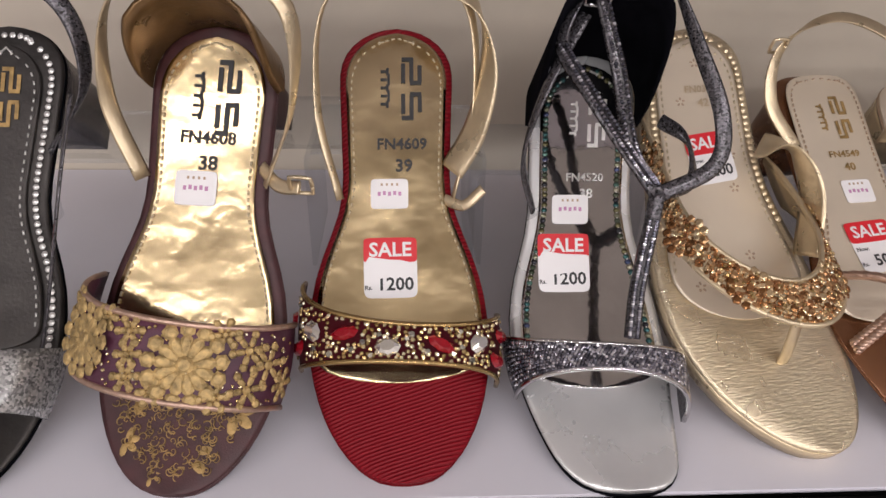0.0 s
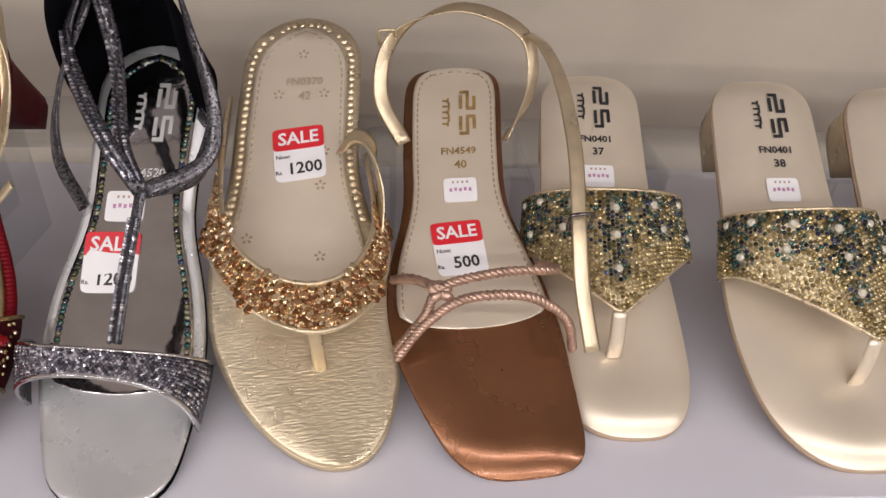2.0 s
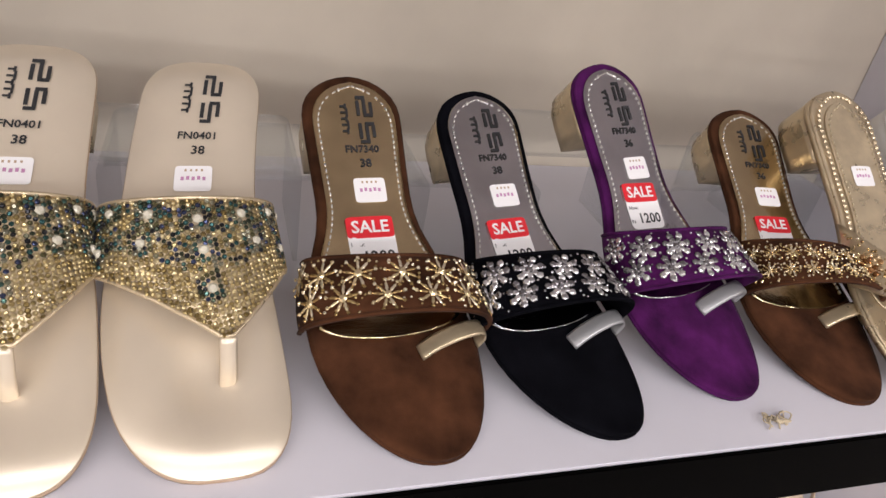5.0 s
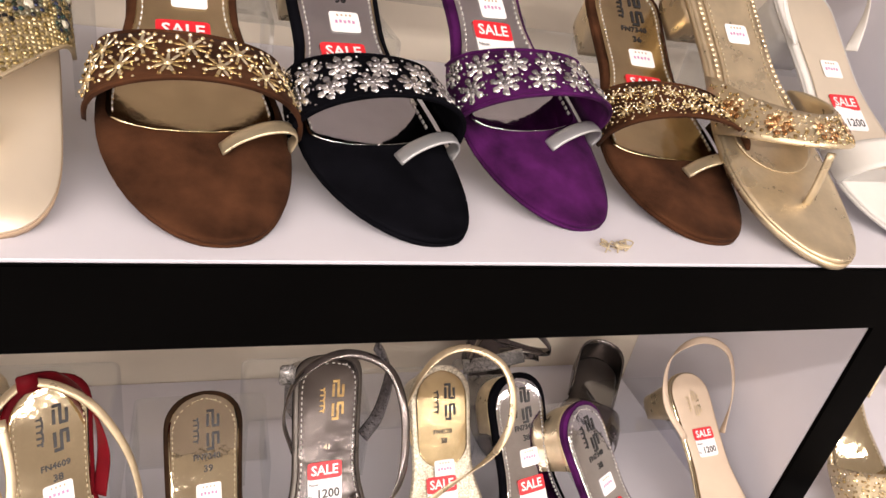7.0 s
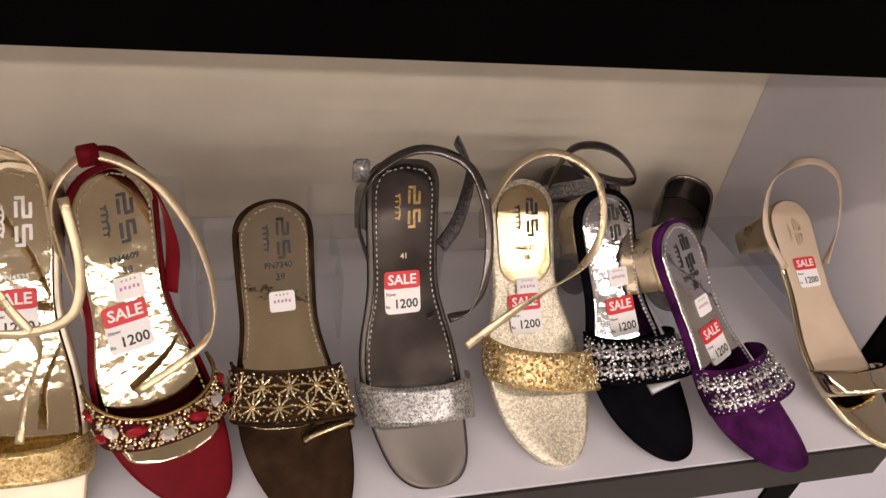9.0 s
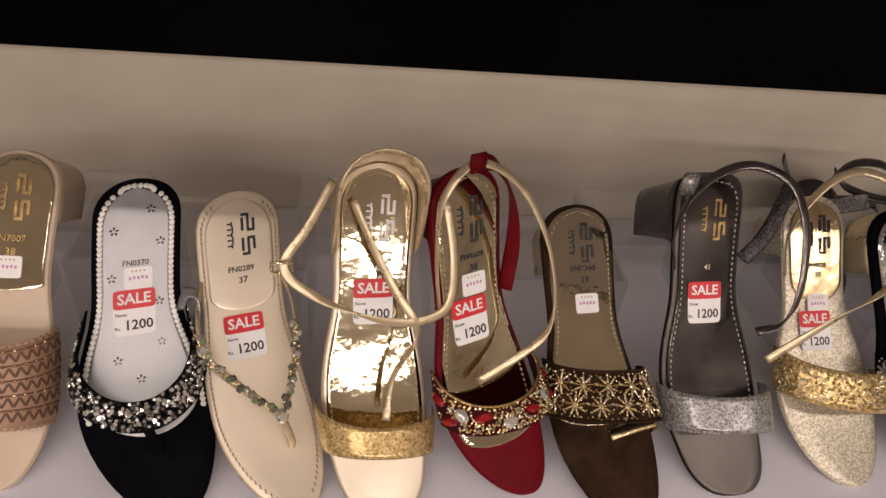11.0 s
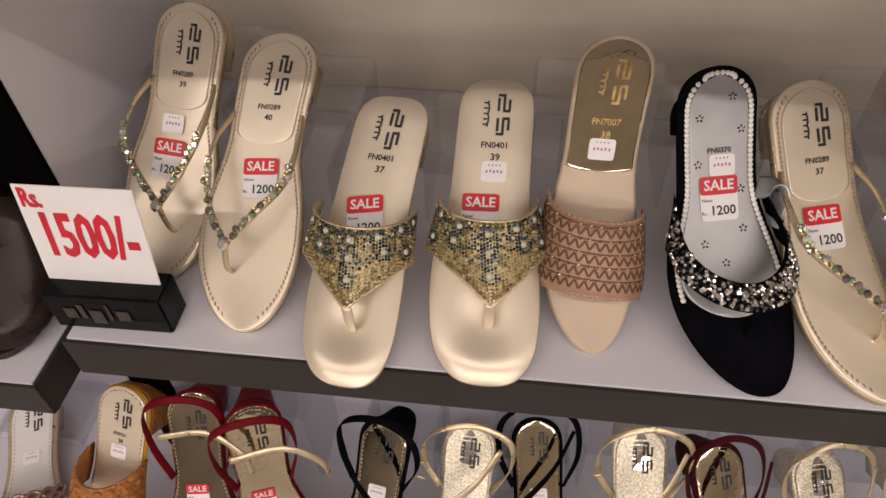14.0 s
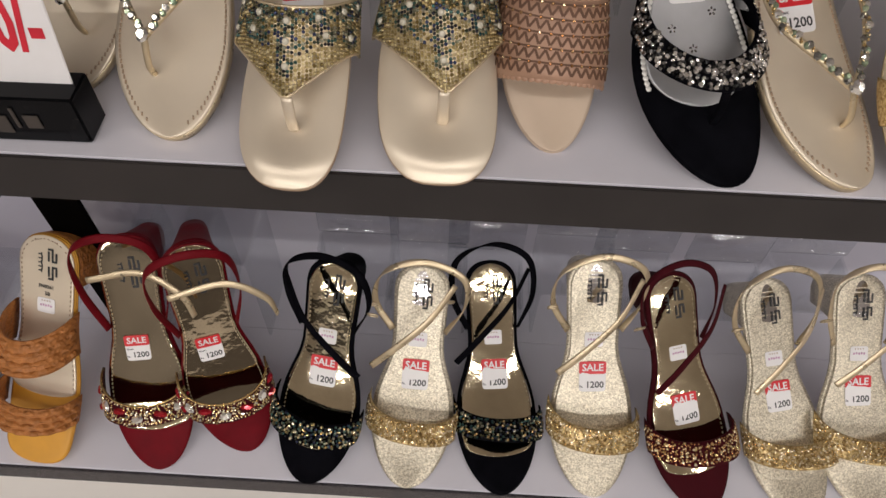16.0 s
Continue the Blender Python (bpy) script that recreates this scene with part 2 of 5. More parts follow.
M["red_ink"] = surface("red_print", (0.60, 0.02, 0.04), 0.4, bump=0.02)
M["white_ink"] = surface("white_print", (0.75, 0.74, 0.74), 0.4, bump=0.02)
M["black_plastic"] = surface("black_acrylic_block", (0.006, 0.006, 0.007), 0.15, var=0.2, bump=0.02, spec=0.12)
lampglow = bpy.data.materials.new("lit_diffuser")
lampglow.use_nodes = True
lampglow.node_tree.nodes["Principled BSDF"].inputs["Emission Color"].default_value = (1, 0.95, 0.88, 1)
lampglow.node_tree.nodes["Principled BSDF"].inputs["Emission Strength"].default_value = 4


# ---- mesh helpers ----
class Acc:
    """Gathers vertices and faces of one mesh."""

    def __init__(self):
        self.v, self.f, self.n = [], [], 0

    def add(self, verts, faces):
        self.v.append(np.asarray(verts, float))
        self.f += [tuple(i + self.n for i in f) for f in faces]
        self.n += len(verts)


def part(name, acc, material, parent=None, label="", smooth=True):
    me = bpy.data.meshes.new(name)
    me.from_pydata(np.concatenate(acc.v).tolist(), [], acc.f)
    me.materials.append(material)
    if smooth:
        me.polygons.foreach_set("use_smooth", [True] * len(me.polygons))
    me.update()
    ob = new(name, me)
    ob.parent = parent
    if label:
        ob["label"] = label
    return ob


def box(lo, hi, bevel=0.0):
    """A box from corner to corner, with chamfered upright and level edges."""
    bm = bmesh.new()
    bmesh.ops.create_cube(bm, size=1)
    for v in bm.verts:
        v.co = Vector([(lo[i] + hi[i]) / 2 + v.co[i] * (hi[i] - lo[i]) for i in range(3)])
    if bevel:
        bmesh.ops.bevel(bm, geom=bm.edges[:], offset=bevel, segments=2, affect="EDGES")
    a = Acc()
    bm.verts.index_update()
    a.add([v.co[:] for v in bm.verts], [[v.index for v in f.verts] for f in bm.faces])
    bm.free()
    return a


def structure(name, lo, hi, material, label, bevel=0.0):
    return tagged(part(name, box(lo, hi, bevel), M[material], smooth=False), label, name.split("_")[0], kind="structure")


TEXTS = {}


def letters(text):
    """Vertices and faces of a word in the built-in font, one unit high, centred."""
    if text not in TEXTS:
        cu = bpy.data.curves.new("lettering", "FONT")
        cu.offset = 0.022
        cu.body, cu.align_x, cu.align_y, cu.resolution_u = text, "CENTER", "CENTER", 2
        ob = new("lettering", cu)
        bpy.context.view_layer.update()
        me = bpy.data.meshes.new_from_object(ob.evaluated_get(bpy.context.evaluated_depsgraph_get()))
        TEXTS[text] = (np.array([v.co[:2] for v in me.vertices]), [tuple(p.vertices) for p in me.polygons])
        bpy.data.objects.remove(ob)
        bpy.data.meshes.remove(me)
    return TEXTS[text]


def gem(n=6):
    """A cut stone: girdle, crown and table, one unit across."""
    v = [(0.5 * math.cos(2 * math.pi * i / n), 0.5 * math.sin(2 * math.pi * i / n), 0.05) for i in range(n)]
    v += [(0.28 * math.cos(2 * math.pi * (i + 0.5) / n), 0.28 * math.sin(2 * math.pi * (i + 0.5) / n), 0.33) for i in range(n)]
    f = [(i, (i + 1) % n, n + i) for i in range(n)] + [((i + 1) % n, n + (i + 1) % n, n + i) for i in range(n)] + [tuple(range(n, 2 * n))]
    return np.array(v), f


GEM6, GEM8 = gem(6), gem(8)
BOXT = (np.array([(x, y, z) for z in (0, 1) for y in (-0.5, 0.5) for x in (-0.5, 0.5)]),
        [(0, 2, 3, 1), (4, 5, 7, 6), (0, 1, 5, 4), (2, 6, 7, 3), (0, 4, 6, 2), (1, 3, 7, 5)])


def smooth_path(pts, n):
    """A Catmull-Rom line through pts, with n points."""
    p = np.array(pts, float)
    p = np.vstack([2 * p[0] - p[1], p, 2 * p[-1] - p[-2]])
    out = []
    for u in np.linspace(0, len(pts) - 1 - 1e-6, n):
        i, t = int(u), u - int(u)
        a, b, c, d = p[i:i + 4]
        out.append(0.5 * (2 * b + (c - a) * t + (2 * a - 5 * b + 4 * c - d) * t * t + (3 * b - a - 3 * c + d) * t ** 3))
    return np.array(out)


# ---- a shoe, built along its own bent footbed ----
class Shoe:
    """Foot coordinates: s metres from the toe tip along the bed, v to its right as seen from the toe, h above it."""

    def __init__(self, name, label, toe, heel, rise, shelf, L=0.25, wf=0.044, ww=0.029, wh=0.031, tl=0.075, tp=2.1, hp=2.3,
                 bend=0.0, bow=0.012, th=0.006, puff=0.002, curve=0.0, tw=0.9, dent=0.0, category="sandal", group=""):
        dx, dy = heel[0] - toe[0], heel[1] - toe[1]
        run = math.hypot(dx, dy)
        yaw = math.atan2(-dx, dy)
        self.root = tagged(new(name), label, category, group)
        self.root.matrix_world = pose(toe[0], toe[1], shelf + th * run / math.hypot(run, rise), 0, 0, math.degrees(yaw))
        u = np.linspace(0, 1, 60)
        z = rise * u - bow * np.sin(math.pi * u) * (1 + 0.7 * (0.5 - u))
        z = np.maximum(z, -0.0005)
        y = run * u
        arc = np.concatenate([[0], np.cumsum(np.hypot(np.diff(y), np.diff(z)))])
        self.L = L = arc[-1]
        self.tab = arc, y, z, np.gradient(y, arc), np.gradient(z, arc)
        self.o = wf, ww, wh, tl, tp, hp, bend
        self.th, self.puff, self.shelf, self.rise, self.curve, self.tw, self.dent = th, puff, shelf, rise, curve, tw, dent

    def local(self, s, v, h):
        s, v, h = np.broadcast_arrays(*[np.asarray(q, float) for q in (s, v, h)])
        a, y, z, ty, tz = self.tab
        sc = np.clip(s, 0, a[-1])
        Y, Z, TY, TZ = (np.interp(sc, a, q) for q in (y, z, ty, tz))
        e = s - sc
        v = v + self.curve * np.sin(math.pi * np.clip(sc / a[-1], 0, 1) ** 0.85)
        return np.stack([v, Y + e * TY - h * TZ, Z + e * TZ + h * TY], -1)

    def half(self, s, inset=0.0):
        """Half width and centre line at s."""
        wf, ww, wh, tl, tp, hp, bend = self.o
        L = self.L
        k = np.asarray(s, float) / L
        x = np.array([0, 0.12, 0.28, 0.42, 0.6, 0.76, 0.9, 1.0])
        w = np.array([wf * self.tw, wf * (0.5 + 0.5 * self.tw + 0.01), wf, wf * 0.90 + ww * 0.08, ww, (ww + wh) / 2, wh, wh * 0.98])
        kk = np.linspace(0, 1, 201)
        ws = np.convolve(np.pad(np.interp(kk, x, w), 12, mode="edge"), np.ones(25) / 25, "valid")
        base = np.interp(k, kk, ws)
        q = np.clip((s - inset) / tl, 1e-4, 1)
        toe = (1 - (1 - q) ** tp) ** (1 / tp)
        hl = wh * 0.95
        q = np.clip((L - inset - s) / hl, 1e-4, 1)
        heel = (1 - (1 - q) ** hp) ** (1 / hp)
        c = bend * np.clip(1 - k * 2.2, 0, 1) ** 1.5
        return np.maximum(base * toe * heel - inset * (toe > 0.05), 0.0004), c

    def plate(self, s0, s1, h0, h1, inset=0.0, puff=0.0, n=34, m=9, front=0.0, dent=0.0):
        """A slab that follows the bed between s0 and s1 and the outline less inset. front: depth of a rounded front end."""
        s = s0 + (s1 - s0) * (1 - np.cos(np.linspace(0, math.pi, n))) / 2
        w, c = self.half(np.clip(s, inset + 1e-5, self.L - inset - 1e-5), inset)
        if front:
            q = np.clip((s - s0) / front, 1e-4, 1)
            w = np.maximum(w * np.sqrt(1 - (1 - q) ** 2), 0.0004)
        a = Acc()
        cross = np.sin(np.linspace(-math.pi / 2, math.pi / 2, m))
        rings = []
        for si, wi, ci in zip(s, w, c):
            edge = min(1, wi / 0.02)
            roll = (1 - min(1.0, max(0.0, min(si - s0, s1 - si)) / 0.024)) ** 2.5 if puff > 0.004 else 0.0
            hollow = dent * np.exp(-((si - 0.185 * self.L) / 0.020) ** 2 - (cross * wi / 0.013) ** 2)
            top = self.local(np.full(m, si), ci + cross * wi, h1 - hollow - puff * (1 - (1 - edge * np.abs(cross) ** (3 if puff > 0.004 else 5)) * (1 - roll)))
            bot = self.local(np.full(m, si), ci + cross[::-1] * wi * 0.985, np.full(m, h0))
            rings.append(np.vstack([top, bot]))
        k = 2 * m
        faces = []
        for i in range(n - 1):
            for j in range(k):
                faces.append((i * k + j, i * k + (j + 1) % k, (i + 1) * k + (j + 1) % k, (i + 1) * k + j))
        faces += [tuple(range(k))[::-1], tuple(range((n - 1) * k, n * k))]
        a.add(np.vstack(rings), faces)
        return a

    def put(self, acc, template, s, v, h, size, turn=0.0, frame3=None):
        """Sets one template on the bed, or in the frame given (place, x, y, z axes)."""
        tv, tf = template
        if frame3 is None:
            p0 = self.local(s, v, h)
            ey = self.local(s + 0.001, v, h) - p0
            ey /= np.linalg.norm(ey)
            ex = np.array([1.0, 0, 0])
            ez = np.cross(ex, ey)
        else:
            p0, ex, ey, ez = frame3
        c, sn = math.cos(turn), math.sin(turn)
        ex, ey = ex * c + ey * sn, ey * c - ex * sn
        q = tv * np.array(size)
        acc.add(p0 + q[:, :1] * ex + q[:, 1:2] * ey + q[:, 2:] * ez, tf)

    # -- sole, pad, heel --
    def sole(self, bed, edge, heel_mat=None, heel=0.02, taper=0.92, heel_s=0.78):
        L = self.L
        part("outsole", self.plate(0, L, -self.th, -self.puff - 0.0015), M[edge], self.root)
        part("footbed", self.plate(0.0004, L - 0.0004, -self.puff - 0.0022, 0, 0.0004, self.puff, 60 if self.puff > 0.004 else 34, 21 if self.puff > 0.004 else 9, dent=self.dent), M[bed], self.root)
        s = np.concatenate([np.linspace(heel_s * L, L - 0.012, 5), L - 0.012 * (1 - np.sin(np.linspace(0, math.pi / 2, 7)[1:]))])
        w, c = self.half(np.clip(s, 0, L - 1e-5))
        w, k = w * 0.97, 2 * len(s)
        ss, vv = np.concatenate([s, s[::-1]]), np.concatenate([c - w, (c + w)[::-1]])
        mid, rings = (heel_s + 1) / 2 * L + 0.004, []
        for q in np.linspace(0, 1, 6):
            f = 1 - (1 - taper) * q ** 0.6
            rings.append(self.local(mid + (ss - mid) * f, vv * f, np.full(k, -self.th - heel * q)))
        a = Acc()
        faces = [(i * k + (j + 1) % k, i * k + j, (i + 1) * k + j, (i + 1) * k + (j + 1) % k) for i in range(5) for j in range(k)]
        faces += [tuple(range(k)), tuple(range(5 * k, 6 * k))[::-1]]
        a.add(np.vstack(rings), faces)
        part("heel", a, M[heel_mat or edge], self.root)
        self.low = rings[-1]
        return self

    def pad(self, mat, s0=0.42, inset=0.007, front=0.012, stitch=None, dots=64, dot=(0.0008, 0.0023, 0.0006), label=""):
        L = self.L
        self.padtop = 0.0012
        part("insole_pad", self.plate(s0 * L, L - inset, 0.0002, 0.0012, inset, 0.0004, front=front), M[mat], self.root, label)
        if stitch:
            a = Acc()
            si = np.linspace(s0 * L + front, L - inset - 0.006, dots // 2)
            w, c = self.half(si, inset + 0.003)
            pts = [(q, x - y) for q, x, y in zip(si, c, w)]
            arc = [(L - inset - 0.003 - 0.003 * abs(math.cos(g)), w[-1] * math.cos(g)) for g in np.linspace(math.pi, 0, 9)]
            pts += arc + [(q, x + y) for q, x, y in zip(si[::-1], c[::-1], w[::-1])]
            for (s1, v1), (s2, v2) in zip(pts, pts[1:]):
                self.put(a, BOXT, (s1 + s2) / 2, (v1 + v2) / 2, 0.0012, dot, -math.atan2(v2 - v1, s2 - s1))
            tagged(part("stitching", a, M[stitch], self.root), kind="stuff")
        return self

    def rim(self, mat, inset=0.006, s0=0.3, size=0.0045, count=56, gap=0.0004):
        """A beaded or scalloped trim along the edge of the bed."""
        a = Acc()
        L = self.L
        si = np.linspace(s0 * L, L - inset - 0.004, count // 2)
        w, c = self.half(si, inset)
        for sg in (-1, 1):
            for q, x, y in zip(si, c, w):
                self.put(a, GEM6, q, x + sg * y, gap, (size, size, size * 0.7))
        for g in np.linspace(0.3, math.pi - 0.3, 8):
            self.put(a, GEM6, L - inset - 0.004 + 0.004 * math.sin(g), w[-1] * math.cos(g), gap, (size, size, size * 0.7))
        tagged(part("edge_trim", a, M[mat], self.root), kind="stuff")
        return self

    # -- straps --
    def band_at(self, left, right, height, bulge=0.0, lean=1.0, mid=None, straight=False, off=0.0035, skew=0.0):
        """A surface over the foot; left, right: front and rear edge as shares of the length. Returns f(a, b) -> points."""
        L = self.L

        def f(a, b, lift=0.0):
            a, b = np.broadcast_arrays(np.asarray(a, float), np.asarray(b, float))
            fr = left[0] + (right[0] - left[0]) * a
            re = left[1] + (right[1] - left[1]) * a
            if mid:
                k = 1 - np.abs(np.cos(math.pi * a)) if straight else np.sin(math.pi * a)
                fr, re = fr + (mid[0] - (left[0] + right[0]) / 2) * k, re + (mid[1] - (left[1] + right[1]) / 2) * np.sin(math.pi * a)
            s = (fr + (re - fr) * b + bulge * np.sin(math.pi * a)) * L
            w, c = self.half(s)
            ph = math.pi * a
            h = height * np.sin(ph) ** 0.75 * (lean + (1 - lean) * b) - 0.003 * (1 - np.sin(ph)) + lift
            side = skew * np.sin(ph) ** 2 * (1 - 0.8 * b)
            return self.local(s, c + side - np.cos(ph) * (w + off + lift * 0.6), h)
        return f

    def frame_on(self, f, a, b, lift=0.002):
        p0 = f(a, b, lift)
        ex = f(min(1, a + 0.01), b, lift) - f(max(0, a - 0.01), b, lift)
        ey = f(a, b + 0.02, lift) - f(a, b - 0.02, lift)
        ex /= np.linalg.norm(ex)
        ez = np.cross(ex, ey)
        ez /= np.linalg.norm(ez)
        return p0, ex, np.cross(ez, ex), ez

    def sheet(self, name, f, mat, thick=0.002, n=26, m=7, label="", parent=None):
        a = Acc()
        A, B = np.meshgrid(np.linspace(0, 1, n), np.linspace(0, 1, m), indexing="ij")
        top, bot = f(A, B, thick).reshape(-1, 3), f(A, B, 0.0).reshape(-1, 3)
        N = n * m
        faces = []
        for i in range(n - 1):
            for j in range(m - 1):
                q = (i * m + j, (i + 1) * m + j, (i + 1) * m + j + 1, i * m + j + 1)
                faces += [q, tuple(x + N for x in q[::-1])]
        loop = [i * m for i in range(n)] + [(n - 1) * m + j for j in range(1, m)] + [i * m + m - 1 for i in range(n - 2, -1, -1)] + [j for j in range(m - 2, 0, -1)]
        for x, y in zip(loop, loop[1:] + loop[:1]):
            faces.append((y, x, x + N, y + N))
        a.add(np.vstack([top, bot]), faces)
        return part(name, a, M[mat], parent or self.root, label)

    def piping(self, f, b, mat, parent, r=0.0011, name="piping"):
        p = f(np.linspace(0, 1, 30), np.full(30, b), 0.0018)
        return part(name, self.tube(p, r, r), M[mat], parent)

    def tube(self, p, r1, r2, k=8, ref=(0, 0.6, 0.8)):
        """A flattened tube along local points p; r1 lies along ref."""
        a = Acc()
        t = np.gradient(p, axis=0)
        t /= np.linalg.norm(t, axis=1)[:, None] + 1e-9
        ref = np.array(ref, float)
        prev = None
        rings = []
        for q, d in zip(p, t):
            x = ref - d * (ref @ d)
            if prev is not None:
                x = 0.35 * x + prev - d * (prev @ d)
            x /= np.linalg.norm(x) + 1e-9
            prev = x
            y = np.cross(d, x)
            g = np.linspace(0, 2 * math.pi, k, endpoint=False)
            rings.append(q + np.cos(g)[:, None] * x * r1 + np.sin(g)[:, None] * y * r2)
        n = len(p)
        faces = [(i * k + j, i * k + (j + 1) % k, (i + 1) * k + (j + 1) % k, (i + 1) * k + j) for i in range(n - 1) for j in range(k)]
        faces += [tuple(range(k))[::-1], tuple(range((n - 1) * k, n * k))]
        a.add(np.vstack(rings), faces)
        return a

    def ribbon(self, name, pts, mat, r1=0.0035, r2=0.0009, n=40, label="", ref=(0, 0.6, 0.8), parent=None):
        """A strap through points in foot coordinates (share of length, v, h)."""
        q = np.array([self.local(s * self.L, v, h) for s, v, h in pts])
        return part(name, self.tube(smooth_path(q, n), r1, r2, 8, ref), M[mat], parent or self.root, label)

    def rope(self, name, pts, mat, r=0.0016, turns=26, n=150, label=""):
        """Two strands twisted round a line through points in foot coordinates."""
        p = smooth_path(np.array([self.local(s * self.L, v, h) for s, v, h in pts]), n)
        t = np.gradient(p, axis=0)
        t /= np.linalg.norm(t, axis=1)[:, None] + 1e-9
        x = np.cross(t, np.array([0.1, 0.5, 0.8]))
        x /= np.linalg.norm(x, axis=1)[:, None] + 1e-9
        y = np.cross(t, x)
        g = np.linspace(0, 2 * math.pi * turns, n)[:, None]
        acc = Acc()
        for ph in (0, math.pi):
            q = self.tube(p + (x * np.cos(g + ph) + y * np.sin(g + ph)) * r * 0.75, r, r, 6)
            acc.add(np.concatenate(q.v), q.f)
        return part(name, acc, M[mat], self.root, label)

    def buckle(self, pt, mat, size=0.011, turn=0.0):
        p = self.local(pt[0] * self.L, pt[1], pt[2])
        g = np.linspace(0, 2 * math.pi, 17)
        r = size / 2 / np.maximum(np.abs(np.cos(g)), np.abs(np.sin(g))) ** 0.8
        q = p + np.stack([r * np.cos(g + turn), -0.3 * r * np.sin(g + turn), 0.9 * r * np.sin(g + turn)], -1)
        return part("buckle", self.tube(q, 0.0011, 0.0011, 6), M[mat], self.root, "small metal buckle")

    def counter(self, mat, height=0.06, s0=0.72, lining=None):
        """The closed back that stands round the heel."""
        L = self.L
        n, m = 29, 6
        s = np.concatenate([np.linspace(s0 * L, L - 0.014, 11), L - 0.014 + 0.0145 * np.sin(np.linspace(0, math.pi / 2, 5)[1:])])
        w, c = self.half(np.clip(s, 0, L - 1e-5))
        pts = [(a, -b) for a, b in zip(s, w)] + [(a, b) for a, b in list(zip(s, w))[::-1][1:]]
        n = len(pts)
        a = Acc()
        rings = []
        for lift in (0.0, 0.0022):
            for i, (q, v) in enumerate(pts):
                k = math.sin(math.pi * i / (n - 1)) ** 0.6
                for j in range(m):
                    h = -0.003 + (height * k + 0.003) * j / (m - 1)
                    rings.append(self.local(q + lift * 0.7 + 0.10 * h * k, v * (1 + lift / 0.03 - 1.2 * h), h))
        N = n * m
        faces = []
        for i in range(n - 1):
            for j in range(m - 1):
                q = (i * m + j, i * m + j + 1, (i + 1) * m + j + 1, (i + 1) * m + j)
                faces += [q, tuple(x + N for x in q[::-1])]
            faces.append((i * m + m - 1, i * m + m - 1 + N, (i + 1) * m + m - 1 + N, (i + 1) * m + m - 1))
        a.add(np.array(rings), faces)
        return part("heel_counter", a, M[mat], self.root)

    def toe_ring(self, mat, s=0.232):
        """The little flat loop for the big toe."""
        w = float(self.half(s * self.L)[0])
        pts = [(s - 0.006, w - 0.035, 0.0004), (s + 0.004, w - 0.026, 0.0070), (s + 0.014, w - 0.013, 0.0115), (s + 0.020, w - 0.001, 0.0110), (s + 0.018, w + 0.0035, 0.0055), (s + 0.012, w + 0.001, -0.0025)]
        return self.ribbon("toe_loop", pts, mat, 0.0054, 0.0010, 26, ref=(0, 1, 0.3))

    # -- labels and print --
    def print_on(self, name, text, mat, s, v, size, h, parent, turn=0.0):
        tv, tf = letters(text)
        c, sn = math.cos(turn), math.sin(turn)
        x, y = tv[:, 0] * size * 1.0, tv[:, 1] * size
        a = Acc()
        a.add(self.local(s + x * sn + y * c, v + x * c - y * sn, h), tf)
        return part(name, a, M[mat], parent, smooth=False)

    def card(self, name, s, v, ws, wv, h, mat, parent, thick=0.0003, turn=0.0, label=""):
        a = Acc()
        g = np.linspace(0, 2 * math.pi, 25)[:-1]
        sx = np.sign(np.cos(g)) * np.abs(np.cos(g)) ** 0.22 * wv / 2
        sy = np.sign(np.sin(g)) * np.abs(np.sin(g)) ** 0.22 * ws / 2
        c, sn = math.cos(turn), math.sin(turn)
        V, S = v + sx * c - sy * sn, s + sx * sn + sy * c
        k = len(g)
        a.add(np.vstack([self.local(S, V, h), self.local(S, V, h + thick)]),
              [tuple(range(k, 2 * k)), tuple(range(k))[::-1]] + [(i, (i + 1) % k, k + (i + 1) % k, k + i) for i in range(k)])
        return part(name, a, M[mat], parent, label, smooth=False)

    def sale(self, s, v=0.0, price="1200", size=1.0, turn=0.0, h=0.0017, full=True):
        """The price label: red head with the word in white, price in black below."""
        s *= self.L
        q = size
        c, sn = math.cos(turn), math.sin(turn)

        def at(ds, dv):
            return s + ds * c + dv * sn, v + dv * c - ds * sn
        base = self.card("sale_label", *at(0, 0), 0.033 * q, 0.0285 * q, h, "paper", self.root, turn=turn, label="white and red sale price label")
        self.card("label_head", *at(0.0097 * q, 0), 0.0138 * q, 0.0287 * q, h + 0.0002, "label_red", base, turn=turn)
        self.print_on("lettering", "SALE", "white_ink", *at(0.0096 * q, 0), 0.0108 * q, h + 0.0007, base, turn)
        self.print_on("lettering", price, "ink", *at(-0.0092 * q, 0.0025 * q), 0.0098 * q, h + 0.0005, base, turn)
        if full:
            self.print_on("lettering", "Now:", "ink", *at(-0.0012 * q, -0.009 * q), 0.0036 * q, h + 0.0005, base, turn)
            self.print_on("lettering", "Rs.", "ink", *at(-0.0108 * q, -0.0118 * q), 0.0034 * q, h + 0.0005, base, turn)
        return self

    def sticker(self, s, v=0.0, h=0.0017, size=1.0):
        """A small white price sticker whose print is too small to read."""
        s *= self.L
        base = self.card("price_sticker", s, v, 0.0160 * size, 0.0195 * size, h, "paper", self.root, label="small white price sticker")
        a = Acc()
        for i in range(5):
            self.put(a, BOXT, s + (0.0004 if i % 2 else 0), v + (i - 2) * 0.0028, h + 0.0003, (0.0016, 0.0022, 0.0002))
        part("print_bars", a, M["magenta_ink"], base, smooth=False)
        a = Acc()
        for i in range(4):
            self.put(a, BOXT, s + 0.0052, v + (i - 1.5) * 0.0028, h + 0.0003, (0.0011, 0.0014, 0.0002))
